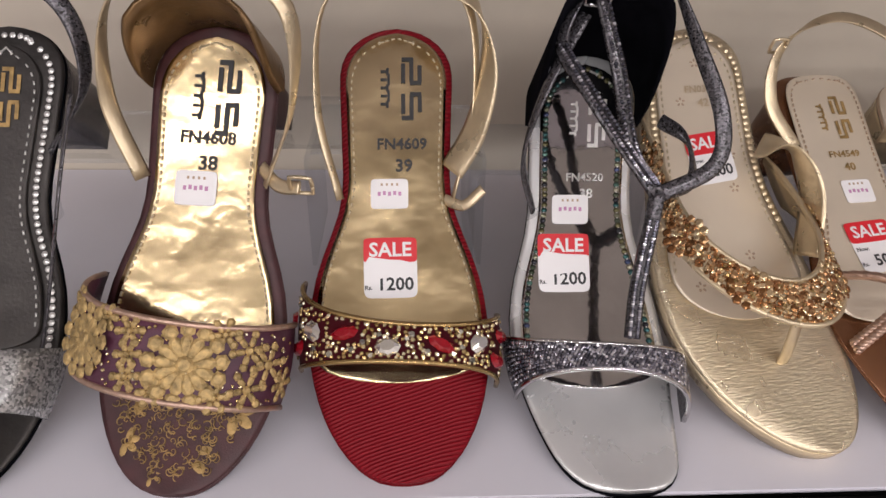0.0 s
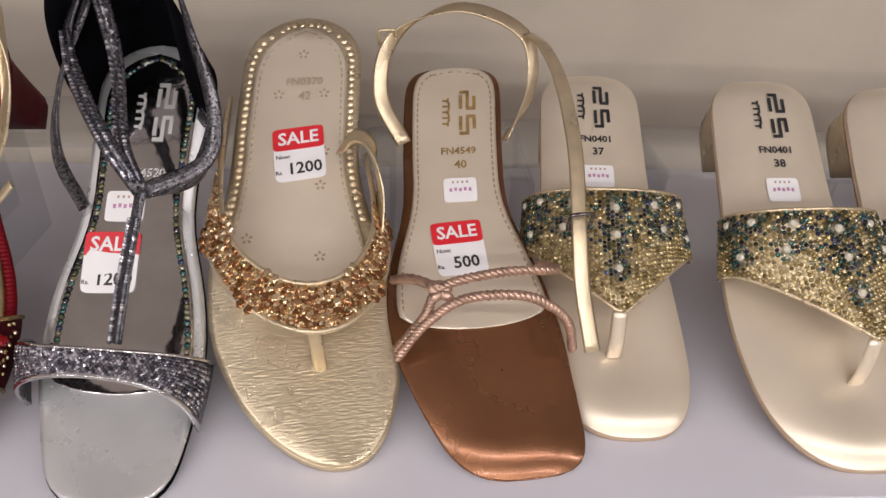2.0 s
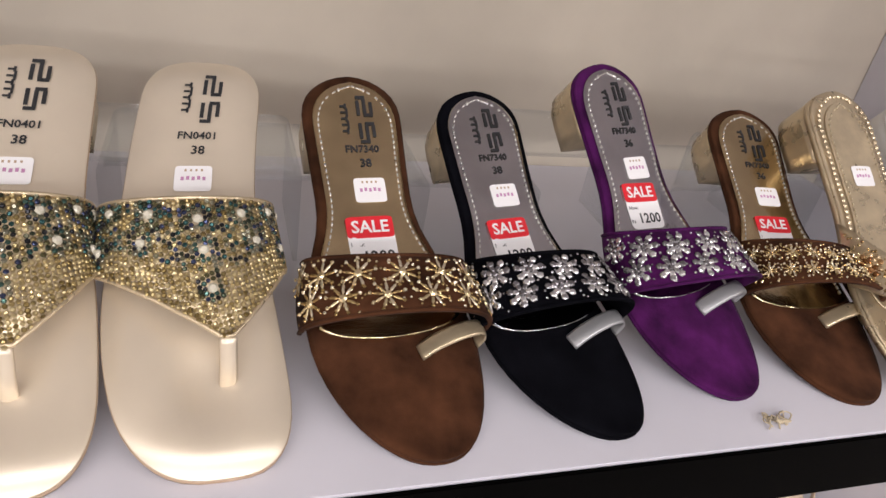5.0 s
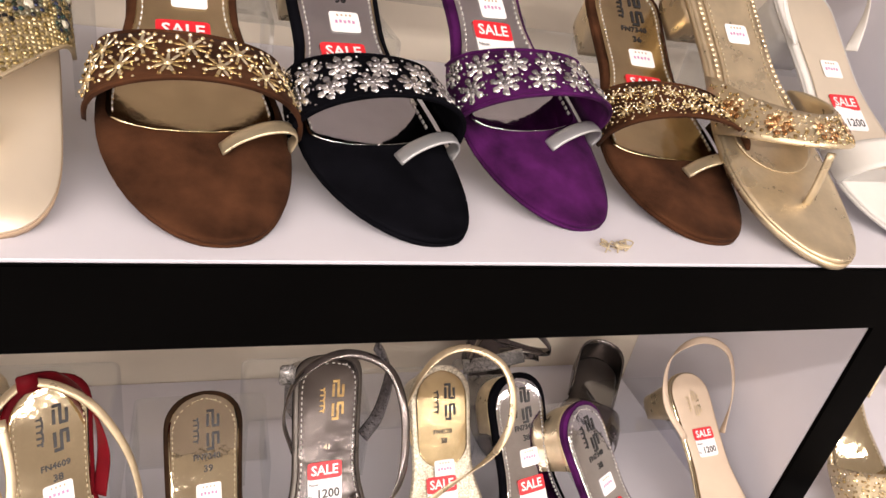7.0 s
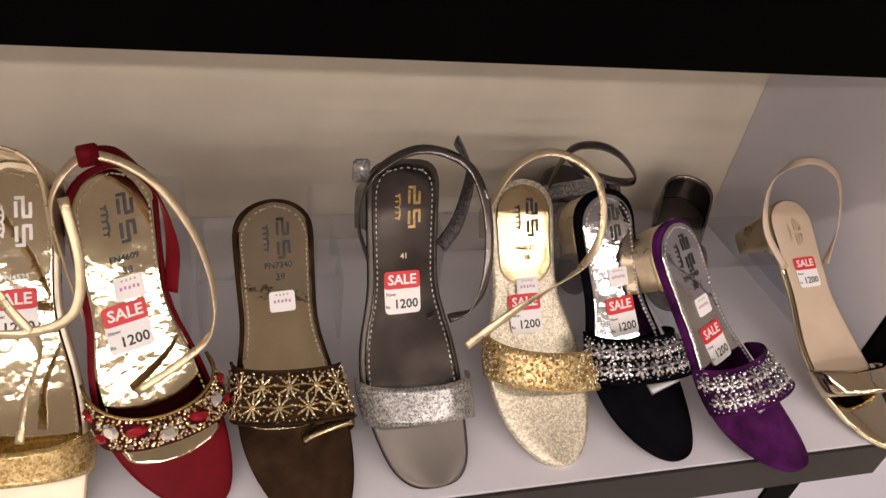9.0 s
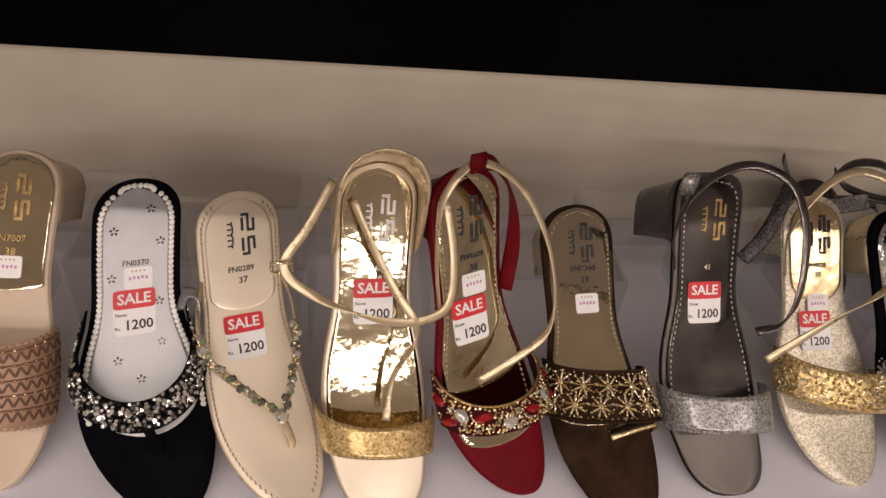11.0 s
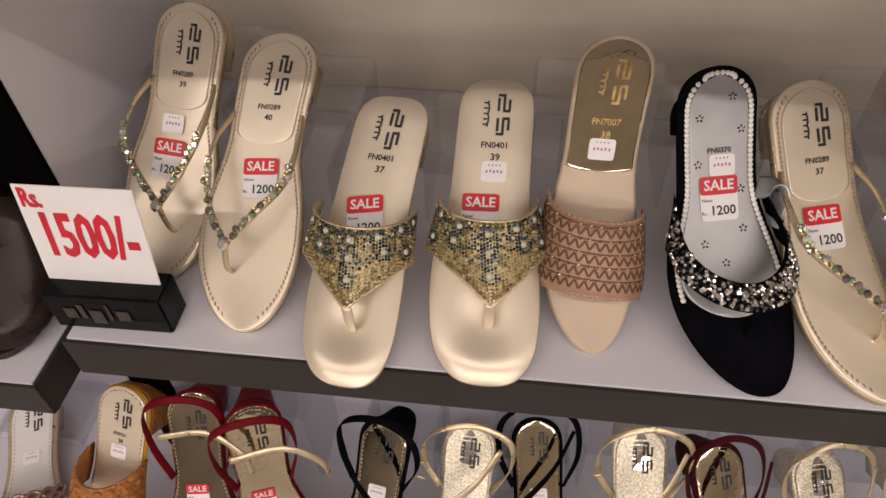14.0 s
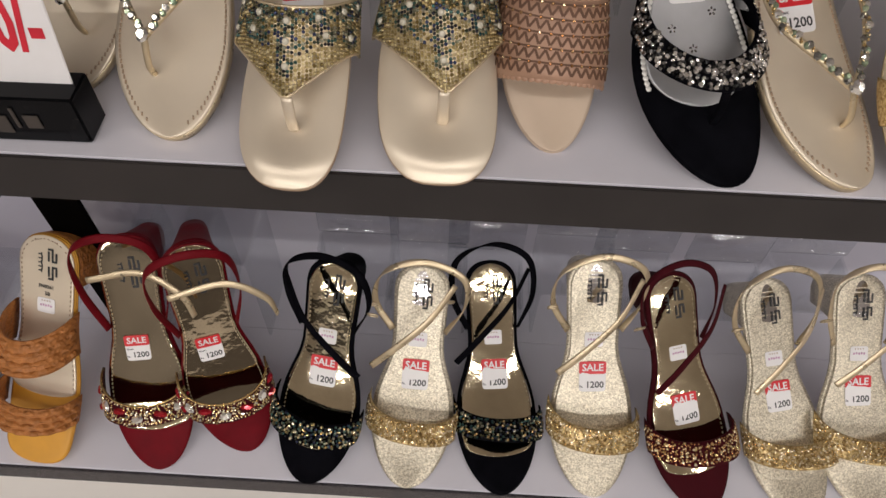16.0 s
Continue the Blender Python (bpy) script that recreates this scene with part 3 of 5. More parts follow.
        part("print_bars", a, M["tan_edge"], base, smooth=False)
        return self

    def mark(self, s, v=0.0, mat="ink", h=0.0016, size=1.0, word=True):
        """The stamped maker's mark, as plain hooks and bars."""
        s *= self.L
        a = Acc()
        k = 0.0011 * size
        for base, sg in ((0.009, 1), (-0.0095, -1)):
            for i, ln in enumerate((0.0105, 0.0125, 0.0085)):
                dv = (i - 1) * 0.0042
                self.put(a, BOXT, s + (base + (0.0008 if i == 1 else -0.0012) * sg) * size, v + (0.004 + dv) * size, h, (1.9 * k, ln * size, 0.0002))
            self.put(a, BOXT, s + (base + 0.0062 * sg) * size, v + 0.0019 * size, h, (0.0058 * size, 2 * k, 0.0002))
            self.put(a, BOXT, s + (base - 0.0062 * sg) * size, v + 0.0061 * size, h, (0.0058 * size, 2 * k, 0.0002))
        if word:
            for i in range(5):
                self.put(a, BOXT, s + (0.0088 - i * 0.0043) * size, v - 0.0100 * size, h, (0.0032 * size, 0.0013 * size, 0.0002))
                self.put(a, BOXT, s + (0.0088 - i * 0.0043) * size, v - (0.0076 if i % 2 else 0.0082) * size, h, (0.0013 * size, (0.0060 if i in (1, 3) else 0.0036) * size, 0.0002))
        tagged(part("stamped_mark", a, M[mat], self.root, smooth=False), kind="stuff")
        return self

    def code(self, text, number, s, v=0.0, mat="ink", h=0.0016, size=1.0):
        s *= self.L
        self.print_on("lettering", text, mat, s, v, 0.0066 * size, h, self.root)
        self.print_on("lettering", number, mat, s - 0.0095 * size, v + 0.001, 0.0075 * size, h, self.root)
        return self

    # -- ornaments on a strap --
    def stones(self, name, f, mat, parent, rows, cols, size, jitter=0.2, keep=None, tmpl=None, rng=None, lift=0.0022, a0=0.02, a1=0.98, b0=0.06, b1=0.94):
        a = Acc()
        rng = rng or random.Random(7)
        for i in range(cols):
            for j in range(rows):
                x = a0 + (a1 - a0) * (i + (0.5 if j % 2 else 0) + rng.uniform(-jitter, jitter)) / cols
                y = b0 + (b1 - b0) * (j + 0.5 + rng.uniform(-jitter, jitter)) / rows
                if not 0 < x < 1 or (keep and not keep(x, y)):
                    continue
                sz = size * rng.uniform(0.85, 1.15)
                p0, ex, ey, ez = self.frame_on(f, x, y, lift)
                tx, ty = rng.uniform(-0.25, 0.25), rng.uniform(-0.25, 0.25)
                ez2 = ez + ex * tx + ey * ty
                ez2 /= np.linalg.norm(ez2)
                ex2 = ex - ez2 * (ex @ ez2)
                ex2 /= np.linalg.norm(ex2)
                self.put(a, tmpl or GEM6, 0, 0, 0, (sz, sz, sz), rng.uniform(0, 1), (p0, ex2, np.cross(ez2, ex2), ez2))
        if a.n:
            return tagged(part(name, a, M[mat], parent, smooth=False), kind="stuff")

    def mosaic(self, f, parent, eyes, pitch=0.0024, size=0.0026, near=0.0068, seed=1):
        """Close-set stones on a panel: dark rings round the eyes, gold between."""
        rng = random.Random(seed)
        ring = [f(a, b, 0.002) for a, b in eyes]
        u = np.linspace(0, 1, 60)
        mid = f(u, np.full(60, 0.7), 0.002)
        arc = np.concatenate([[0], np.cumsum(np.linalg.norm(np.diff(mid, axis=0), axis=1))])
        gold, dark = Acc(), Acc()
        cols = int(arc[-1] / pitch)
        for i in range(cols):
            x = float(np.interp((i + 0.5) / cols * arc[-1], arc, u))
            rows = max(2, int(np.linalg.norm(f(x, 0.98) - f(x, 0.02)) / pitch))
            for j in range(rows):
                y = 1 - (j + 0.6 + 0.5 * (i % 2) + rng.uniform(-0.1, 0.1)) / (rows + 0.6)
                if y < 0.01:
                    continue
                p0, ex, ey, ez = self.frame_on(f, x, y, 0.002)
                d = min(float(np.linalg.norm(p0 - e)) for e in ring)
                if d < 0.0026:
                    continue
                ez = ez + ex * rng.uniform(-0.2, 0.2) + ey * rng.uniform(-0.2, 0.2)
                ez /= np.linalg.norm(ez)
                ex = ex - ez * (ex @ ez)
                ex /= np.linalg.norm(ex)
                dim = d < near * rng.uniform(0.9, 1.15) or (y > 0.42 and rng.random() < 0.45)
                k = size * rng.uniform(0.92, 1.1)
                self.put(dark if dim else gold, GEM6, 0, 0, 0, (k, k, k * 0.85), rng.uniform(0, 1), (p0, ex, np.cross(ez, ex), ez))
        tagged(part("gold_mosaic", gold, M["gold_crystal"], parent, "close-set gold stones", smooth=False), kind="stuff")
        tagged(part("smoky_mosaic", dark, M["dark_crystal"], parent, "rings of dark teal stones", smooth=False), kind="stuff")

    def flower(self, f, a, b, mat, parent, petals=8, r=0.008, name="flower", centre=None, wide=0.0022, lift=0.0022):
        acc = Acc()
        fr = self.frame_on(f, a, b, lift)
        p0, ex, ey, ez = fr
        for i in range(petals):
            g = 2 * math.pi * i / petals + 0.2
            d = ex * math.cos(g) + ey * math.sin(g)
            self.put(acc, GEM6, 0, 0, 0, (r * 0.72, wide, min(0.0026, wide * 0.8)), g, (p0 + d * r * 0.55, ex, ey, ez))
            self.put(acc, GEM6, 0, 0, 0, (wide * 1.25, wide * 1.25, 0.003), g, (p0 + d * r * 0.98, ex, ey, ez))
        self.put(acc, GEM8, 0, 0, 0, (r * 0.55, r * 0.55, 0.004), 0, fr)
        return tagged(part(name, acc, M[mat], parent, smooth=False), kind="stuff")


def stand(shoe, wide=0.12, deep=0.085, back=0.0, top=None):
    """A bent clear acrylic riser under the heel of a shoe."""
    m = shoe.root.matrix_world
    pts = [m @ Vector(p) for p in shoe.low]
    z = (min(p.z for p in pts) if top is None else top) - 0.0005
    if z - shoe.shelf < 0.012:
        return
    cx, cy = sum(p.x for p in pts) / len(pts), sum(p.y for p in pts) / len(pts)
    y0, y1 = cy - deep / 2 + 0.012, min(cy + deep / 2 + 0.012, 0.362)
    t, r, hgt = 0.003, 0.008, z - shoe.shelf - 0.0015
    prof = [(-wide / 2, 0)] + [(-wide / 2 + r - r * math.cos(g), hgt - r + r * math.sin(g)) for g in np.linspace(0, math.pi / 2, 6)]
    prof += [(-x, q) for x, q in prof[::-1]]
    inn = [(-wide / 2 + t, 0)] + [(-wide / 2 + r - (r - t) * math.cos(g), hgt - r + (r - t) * math.sin(g)) for g in np.linspace(0, math.pi / 2, 6)]
    inn += [(-x, q) for x, q in inn[::-1]]
    a = Acc()
    n = len(prof)
    ring = [(x, q) for x, q in prof + inn]
    v = [(x, y0 - cy, q) for x, q in ring] + [(x, y1 - cy, q) for x, q in ring]
    N = 2 * n
    faces = []
    for i in range(n - 1):
        faces += [(i, i + 1, N + i + 1, N + i), (n + i + 1, n + i, N + n + i, N + n + i + 1), (i + 1, i, n + i, n + i + 1), (N + i, N + i + 1, N + n + i + 1, N + n + i)]
    faces += [(0, N, N + n, n), (n - 1, 2 * n - 1, N + 2 * n - 1, N + n - 1)]
    a.add(v, faces)
    ob = part("acrylic_stand", a, M["acrylic"], smooth=False)
    ob.matrix_world = pose(cx, cy, shoe.shelf + 0.0008)
    ob.visible_shadow = False
    tagged(ob, "clear bent acrylic riser standing under a shoe heel", "display stand", "acrylic risers on the shelves")
    if back:
        b = part("back_plate", box((-wide / 2, y1 - cy - 0.003, hgt + 0.001), (wide / 2, y1 - cy, hgt + back), 0.001), M["acrylic"], ob)
        b.visible_shadow = False


# ---- the display wall ----
S1, S2, S3 = 1.300, 0.909, 0.526
BACK, X0, X1 = 0.370, -0.163, 1.251
BAY = X1 - X0 + 0.046


def shelf_board(name, x0, x1, top, thick, y0, y1=BACK, label="white laminate shelf board with black front edge", edge="black_edge", under="white"):
    """A shelf: pale board, with a black lipping along its front and ends."""
    ob = tagged(new(name), label, "shelf", kind="structure")
    part("board", box((x0 + 0.004, y0 + 0.003, top - thick + 0.004), (x1 - 0.004, y1 - 0.001, top), 0.0006), M["white"], ob, smooth=False)
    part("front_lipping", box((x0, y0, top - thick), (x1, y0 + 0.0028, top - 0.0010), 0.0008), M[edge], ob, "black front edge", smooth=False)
    part("underside", box((x0 + 0.004, y0 + 0.003, top - thick), (x1 - 0.004, y1 - 0.001, top - thick + 0.0035)), M[under], ob, smooth=False)
    for a, b in ((x0, x0 + 0.0035), (x1 - 0.0035, x1)):
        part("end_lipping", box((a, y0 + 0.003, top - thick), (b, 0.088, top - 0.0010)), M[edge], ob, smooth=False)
    return ob


# Unseen room shell; floor and south wall tones set for bounce and reflections.
structure("floor", (-4.2, -6.6, -0.1), (5.2, 0.6, 0.0), "floor", "unseen shop floor, brown tone set for bounce light")
structure("ceiling", (-4.2, -6.6, CEILING), (5.2, 0.6, CEILING + 0.1), "ceiling", "plain white shop ceiling")
structure("wall_north", (-4.2, 0.42, 0.0), (5.2, 0.6, CEILING), "wall", "painted wall behind the display")
structure("wall_south", (-4.2, -6.6, 0.0), (5.2, -6.5, CEILING), "dark_wall", "unseen wall, dark to cut reflections and front fill")
structure("wall_west", (-4.2, -6.5, 0.0), (-4.1, 0.42, CEILING), "wall", "pale painted shop wall")
structure("wall_east", (5.1, -6.5, 0.0), (5.2, 0.42, CEILING), "wall", "pale painted shop wall")
for px, py in PANELS:
    ob = tagged(new("ceiling_light"), "long lit ceiling panel light in white frame", "light", "panel lights in the ceiling")
    ob.matrix_world = pose(px, py, CEILING)
    hx, hy = (0.98, 0.022) if py > -2 else (0.98, 0.055)
    part("frame", box((-hx - 0.025, -hy - 0.025, -0.02), (hx + 0.025, hy + 0.025, 0.0), 0.003), M["white"], ob, smooth=False)
    part("diffuser", box((-hx, -hy, -0.026), (hx, hy, -0.0205)), lampglow, ob, smooth=False)

for i, bx in enumerate((-1, 0, 1)):
    x0, x1 = X0 + bx * BAY, X1 + bx * BAY
    n = ("left", "main", "right")[i]
    structure("back_panel_" + n, (x0 - 0.046, BACK, 0.0), (x1, BACK + 0.018, 2.2), "cream", "cream wood-grain laminate back panel")
    shelf_board("shelf_upper_" + n, x0 + (0.012 if bx else -0.70), x1 - (0.024 if bx >= 0 else 0.72), S1, 0.048, 0.0)
    # Unseen shelf overhead, added to shade the back panel of the upper shelf.
    shelf_board("shelf_unseen_" + n, x0 + (0.012 if bx else -0.70), x1 - (0.024 if bx >= 0 else 0.72), S1 + 0.39, 0.046, 0.0)
    # Middle boards take the edge copy that has the light in its colour.
    shelf_board("shelf_middle_" + n, x0 + 0.012, x1 - (0.024 if bx >= 0 else 0.0015), S2 if bx >= 0 else 0.830, 0.046, 0.0, label="white laminate shelf board, black front edge coloured lighter as lit", edge="black_edge_lit", under="white")
structure("back_lower", (-1.6, 0.30, 0.30), (2.7, 0.306, S2 - 0.05), "white", "white laminate back panel of the low shelf")
for i, x in enumerate((X0 - BAY, X0, X1 + 0.046, X1 + 0.046 + BAY)):
    ob = tagged(new("divider_%d" % (i + 1)), "white upright divider panel with black front edge", "divider", kind="structure")
    top = 1.2505 if i == 1 else 2.2
    part("panel", box((x - 0.046, 0.094, 0.10), (x, BACK - 0.0006, top), 0.0006), M["white"], ob, smooth=False)
    part("front_edge", box((x - 0.0462, 0.090, 0.10), (x + 0.0002, 0.0938, top), 0.0008), M["black_edge"], ob, "black front edge", smooth=False)
ob = tagged(new("shelf_low"), "long low white ledge with grey front edge", "shelf", kind="structure")
part("board", box((-1.6, -0.092, S3 - 0.03), (2.7, 0.089, S3), 0.001), M["white"], ob, smooth=False)
part("board", box((-1.6, 0.089, S3 - 0.03), (2.7, 0.30, S3 - 0.0004), 0.001), M["white"], ob, smooth=False)
part("front_lipping", box((-1.6, -0.095, S3 - 0.034), (2.7, -0.0922, S3 - 0.001), 0.0008), M["dark_metal"], ob, "grey metal front edge", smooth=False)
structure("plinth", (-1.6, -0.085, 0.0), (2.7, 0.30, S3 - 0.036), "wall", "pale cabinet front below the low ledge")


# ---- kinds of shoes ----
def ankle_loop(sh, mat, s0=0.74, v=0.045, h=0.042, top=1.02, r1=0.0035, lean=0.0, label="", r2=0.0009, name="ankle_strap"):
    w = float(sh.half(s0 * sh.L)[0])
    m = (s0 + top) / 2
    pts = [(s0, -w, 0.002), (m - 0.03, -v, h * 0.35), (top - 0.06, -v * 0.86 + lean, h * 0.8), (top, lean, h),
           (top - 0.06, v * 0.86 + lean, h * 0.8), (m - 0.03, v, h * 0.35), (s0, w, 0.002)]
    return sh.ribbon(name, pts, mat, r1, r2, 48, label)


def v_slipper(toe, heel, rise, shelf, number, label, seed, sale=None, mirror=1, curve=0.0, wf=0.045, skew=0.0, off=0.0035):
    """Padded cream slipper with a jewelled V."""
    k = 0.89 if shelf < 1 else 1.0
    sh = Shoe("thong_slipper", label, toe, heel, rise, shelf, wf=wf, ww=0.0345 * k, wh=0.0330 * k, tl=0.056, tp=2.9, hp=2.9, curve=curve, bow=0.008, th=0.011, puff=0.0065, dent=0.0045,
              bend=0.003 * mirror, category="slipper", group="cream slippers with a jewelled V")
    sh.sole("cream_satin", "tan_edge", "pale_gold", 0.024, 0.94)
    rear, dip = (0.570, 0.520) if shelf > 1 else (0.600, 0.485)
    f = sh.band_at((0.42, rear), (0.42, rear), 0.036, lean=0.62, mid=(0.225, dip), straight=True, off=off, skew=skew)
    panel = sh.sheet("v_panel", f, "pale_gold", 0.0016, label="V panel set with small crystals")
    sh.piping(f, 1.0, "pale_gold", panel)
    sh.piping(f, 0.0, "pale_gold", panel)
    eyes = [(a, 0.85) for a in (0.06, 0.19, 0.345, 0.5, 0.655, 0.81, 0.94)] + [(0.14, 0.32), (0.31, 0.55), (0.5, 0.63), (0.69, 0.55), (0.86, 0.32), (0.5, 0.36)]
    sh.mosaic(f, panel, eyes, seed=seed)
    for a, b in eyes:
        acc = Acc()
        sh.put(acc, GEM8, 0, 0, 0, (0.0050, 0.0050, 0.0045), 0, sh.frame_on(f, a, b, 0.002))
        part("pale_stone", acc, M["pearl"], panel, smooth=False)
    sh.ribbon("toe_post", [(0.180, 0.8 * skew, -0.004), (0.195, 0.85 * skew, 0.007), (0.235, 0.95 * skew, 0.0225)], "cream_satin", 0.0042, 0.0018, 12, ref=(1, 0, 0))
    sh.mark(0.872, 0.002, h=0.0006).code("FN0401", number, 0.768, 0.001, h=0.0006)
    if sale:
        sh.sale(sale[0], sale[1], turn=sale[2])
        sh.sticker(0.68, 0.002, h=0.0006) if sale[3] else None
    else:
        sh.sticker(0.655, 0.001, h=0.0006)
    stand(sh)
    return sh


def mule(toe, heel, rise, shelf, label, bed, pad, flower_mat, number, sale, stitch="silver_thread", ring="pale_gold", L=0.25, petals=9, heelm="pale_gold", scatter="gold_bead", dense=0, curve=-0.0035, bs=0.03, wf=0.0455):
    """Suede mule with an embroidered band and a toe loop."""
    sh = Shoe("mule", label, toe, heel, rise, shelf, L, wf=wf, ww=0.029, wh=0.032, tl=0.085, tp=2.15, curve=curve, bow=0.016, th=0.006, bend=0.006, category="mule",
              group="suede mules with embroidered bands")
    sh.sole(bed, bed, heelm, 0.028, 0.92)
    sh.pad(pad, 0.295, 0.0052 if wf > 0.042 else 0.0036, stitch=stitch, dots=80, dot=(0.0008, 0.0025, 0.0006))
    f = sh.band_at((0.30 + bs, 0.47 + bs), (0.25 + bs, 0.42 + bs), 0.036 if wf > 0.043 else 0.028, lean=1.2, mid=(0.232 + bs, 0.402 + bs))
    band = sh.sheet("band", f, bed, 0.0018, label="embroidered suede band")
    sh.piping(f, 0.02, bed, band)
    sh.piping(f, 0.98, bed, band)
    wide = 0.0037 if flower_mat == "silver_bead" else 0.0020
    many = 11 if dense == 2 else 7
    size = 0.0056 if dense == 2 else 0.0070 if wide > 0.003 else 0.0092
    for row, b in enumerate((0.70, 0.32)):
        for i in range(many):
            a = 0.05 + (i + 0.5 * row) * 1.015 / many
            if a < 0.97:
                sh.flower(f, a, b, flower_mat, band, petals, size, wide=wide * (0.75 if dense == 2 else 1))
    sh.stones("beading", f, scatter, band, 7 + dense, 22 + 6 * dense, 0.0018, 0.5, rng=random.Random(len(label)))
    sh.toe_ring(ring, 0.232 + 0.8 * bs)
    sh.mark(0.87, 0.003).code("FN7340", number, 0.785, 0.002).sticker(0.672, 0.003)
    if sale:
        sh.sale(sale[0], sale[1], turn=sale[2], size=sale[3] if len(sale) > 3 else 1)
    stand(sh)
    return sh


def jewel_band(sh, f, band, small="gold_bead"):
    """Red and clear stones in gold beadwork."""
    kinds = [("red_crystal", 0.05, 0.62), ("red_crystal", 0.10, 0.25), ("clear_crystal", 0.20, 0.55), ("red_crystal", 0.33, 0.62), ("clear_crystal", 0.46, 0.38),
             ("red_crystal", 0.62, 0.50), ("clear_crystal", 0.76, 0.55), ("red_crystal", 0.90, 0.68), ("red_crystal", 0.87, 0.25)]
    for i, (m, a, b) in enumerate(kinds):
        acc = Acc()
        big = m == "clear_crystal"
        sh.put(acc, GEM8, 0, 0, 0, (0.0125 if big else 0.0145, 0.0095 if big else 0.0072, 0.009), 0.5 * math.sin(i * 2.3), sh.frame_on(f, a, b, 0.002))
        part("jewel", acc, M[m], band, "clear cut stone" if big else "red cut stone", smooth=False)
    sh.stones("beadwork", f, small, band, 9, 44, 0.0024, 0.4, lambda x, y: min(math.hypot((x - a) * 13.5, (y - b) * 3.4) for _, a, b in kinds) > 0.72, rng=random.Random(5))
    sh.stones("clear_beading", f, "clear_crystal", band, 3, 12, 0.0034, 0.4, lambda x, y: min(math.hypot((x - a) * 13.5, (y - b) * 3.4) for _, a, b in kinds) > 0.9, rng=random.Random(6))


# ---- upper shelf ----
sh = Shoe("heeled_sandal", "gunmetal leather sandal with block heel and glitter strap", (-0.194, 0.000), (-0.190, 0.181), 0.169, S1, wf=0.043, ww=0.025, tp=2.6, bow=0.026, bend=-0.004)
sh.sole("gunmetal", "black_suede", "dark_metal", 0.07, 0.8).pad("gunmetal", 0.3, 0.010, stitch="silver_thread").rim("silver_thread", 0.0055, 0.25, 0.0036, 92)
f = sh.band_at((0.22, 0.36), (0.17, 0.31), 0.036, mid=(0.15, 0.28))
sh.sheet("band", f, "silver_glitter", label="silver glitter toe band")
ankle_loop(sh, "dark_metal", 0.72, 0.050, 0.045, 1.05, 0.0045)
sh.ribbon("cross_strap", [(0.30, 0.036, 0.006), (0.42, 0.048, 0.03), (0.60, 0.058, 0.05), (0.78, 0.060, 0.05)], "dark_metal", 0.003, 0.0009)
sh.mark(0.84, 0.0, "gold_ink").sale(0.5, -0.020)
stand(sh)

sh = Shoe("heeled_sandal", "purple and gold brocade heeled sandal with embroidered band", (-0.0883, 0.0049), (-0.0686, 0.1464), 0.1791, S1, wf=0.0486, ww=0.031, wh=0.033, tl=0.085, tp=2.3, curve=-0.0022, bow=0.0222)
sh.sole("brocade", "brocade", "brocade", 0.075, 0.55).pad("gold_foil_pad", 0.25, 0.0055, stitch="thread", dots=84)
f = sh.band_at((0.27, 0.45), (0.19, 0.37), 0.040, mid=(0.175, 0.36))
band = sh.sheet("band", f, "plum", 0.002, label="plum silk band with gold thread embroidery")
for b in (0.02, 0.98):
    sh.piping(f, b, "rose_gold", band, 0.0015)
for a, b, r in ((0.27, 0.52, 0.0150), (0.60, 0.50, 0.0160), (0.44, 0.52, 0.0055), (0.03, 0.5, 0.007), (0.36, 0.88, 0.005), (0.52, 0.12, 0.005), (0.70, 0.14, 0.006), (0.20, 0.92, 0.005), (0.70, 0.90, 0.006), (0.10, 0.7, 0.008), (0.12, 0.28, 0.008), (0.44, 0.80, 0.006), (0.44, 0.25, 0.006), (0.78, 0.72, 0.008), (0.86, 0.55, 0.009), (0.80, 0.25, 0.008), (0.95, 0.30, 0.007)):
    sh.flower(f, a, b, "gold_thread", band, 13 if r > 0.01 else 6, r, "embroidered_flower", wide=0.0060 if r > 0.01 else 0.0034)
sh.stones("gold_beading", f, "gold_bead", band, 8, 34, 0.0017, 0.5, lambda x, y: abs(math.sin(9 * x + 4 * y)) > 0.55, rng=random.Random(3))
for s, v, r in ((0.20, -0.020, 0.010), (0.085, 0.006, 0.011), (0.175, 0.027, 0.009), (0.10, -0.024, 0.006), (0.225, 0.006, 0.006), (0.04, -0.008, 0.005), (0.15, 0.002, 0.005)):
    acc = Acc()
    for g in (0.4, 1.3, 2.2, 3.2):
        sh.put(acc, GEM8, s * sh.L + math.cos(g) * r * 0.7, v + math.sin(g) * r * 0.7, -0.0002, (r * 1.05, r * 0.6, 0.0006), math.pi / 2 - g)
    part("woven_flower", acc, M["gold_ink"], sh.root, "flower woven in gold thread", smooth=False)
acc, rng = Acc(), random.Random(8)
for i in range(420):
    s0, v0, g, cl = rng.uniform(0.006, 0.066), rng.uniform(-0.040, 0.040), rng.uniform(0, 6.28), rng.choice((-1, 1))
    if abs(v0) > 0.9 * float(sh.half(s0)[0]) - 0.006:
        continue
    r0 = rng.uniform(0.0012, 0.0030)
    pts = [sh.local(s0 + r0 * (1 - k / 16) * math.sin(g + cl * k * 0.42), v0 + r0 * (1 - k / 16) * math.cos(g + cl * k * 0.42), 0.0003) for k in range(13)]
    q = sh.tube(np.array(pts), 0.00034, 0.0002, 4)
    acc.add(np.concatenate(q.v), q.f)
tagged(part("woven_vines", acc, M["gold_ink"], sh.root, "curling vines woven in gold thread"), kind="stuff")
sh.counter("dark_gold", 0.040, 0.86)
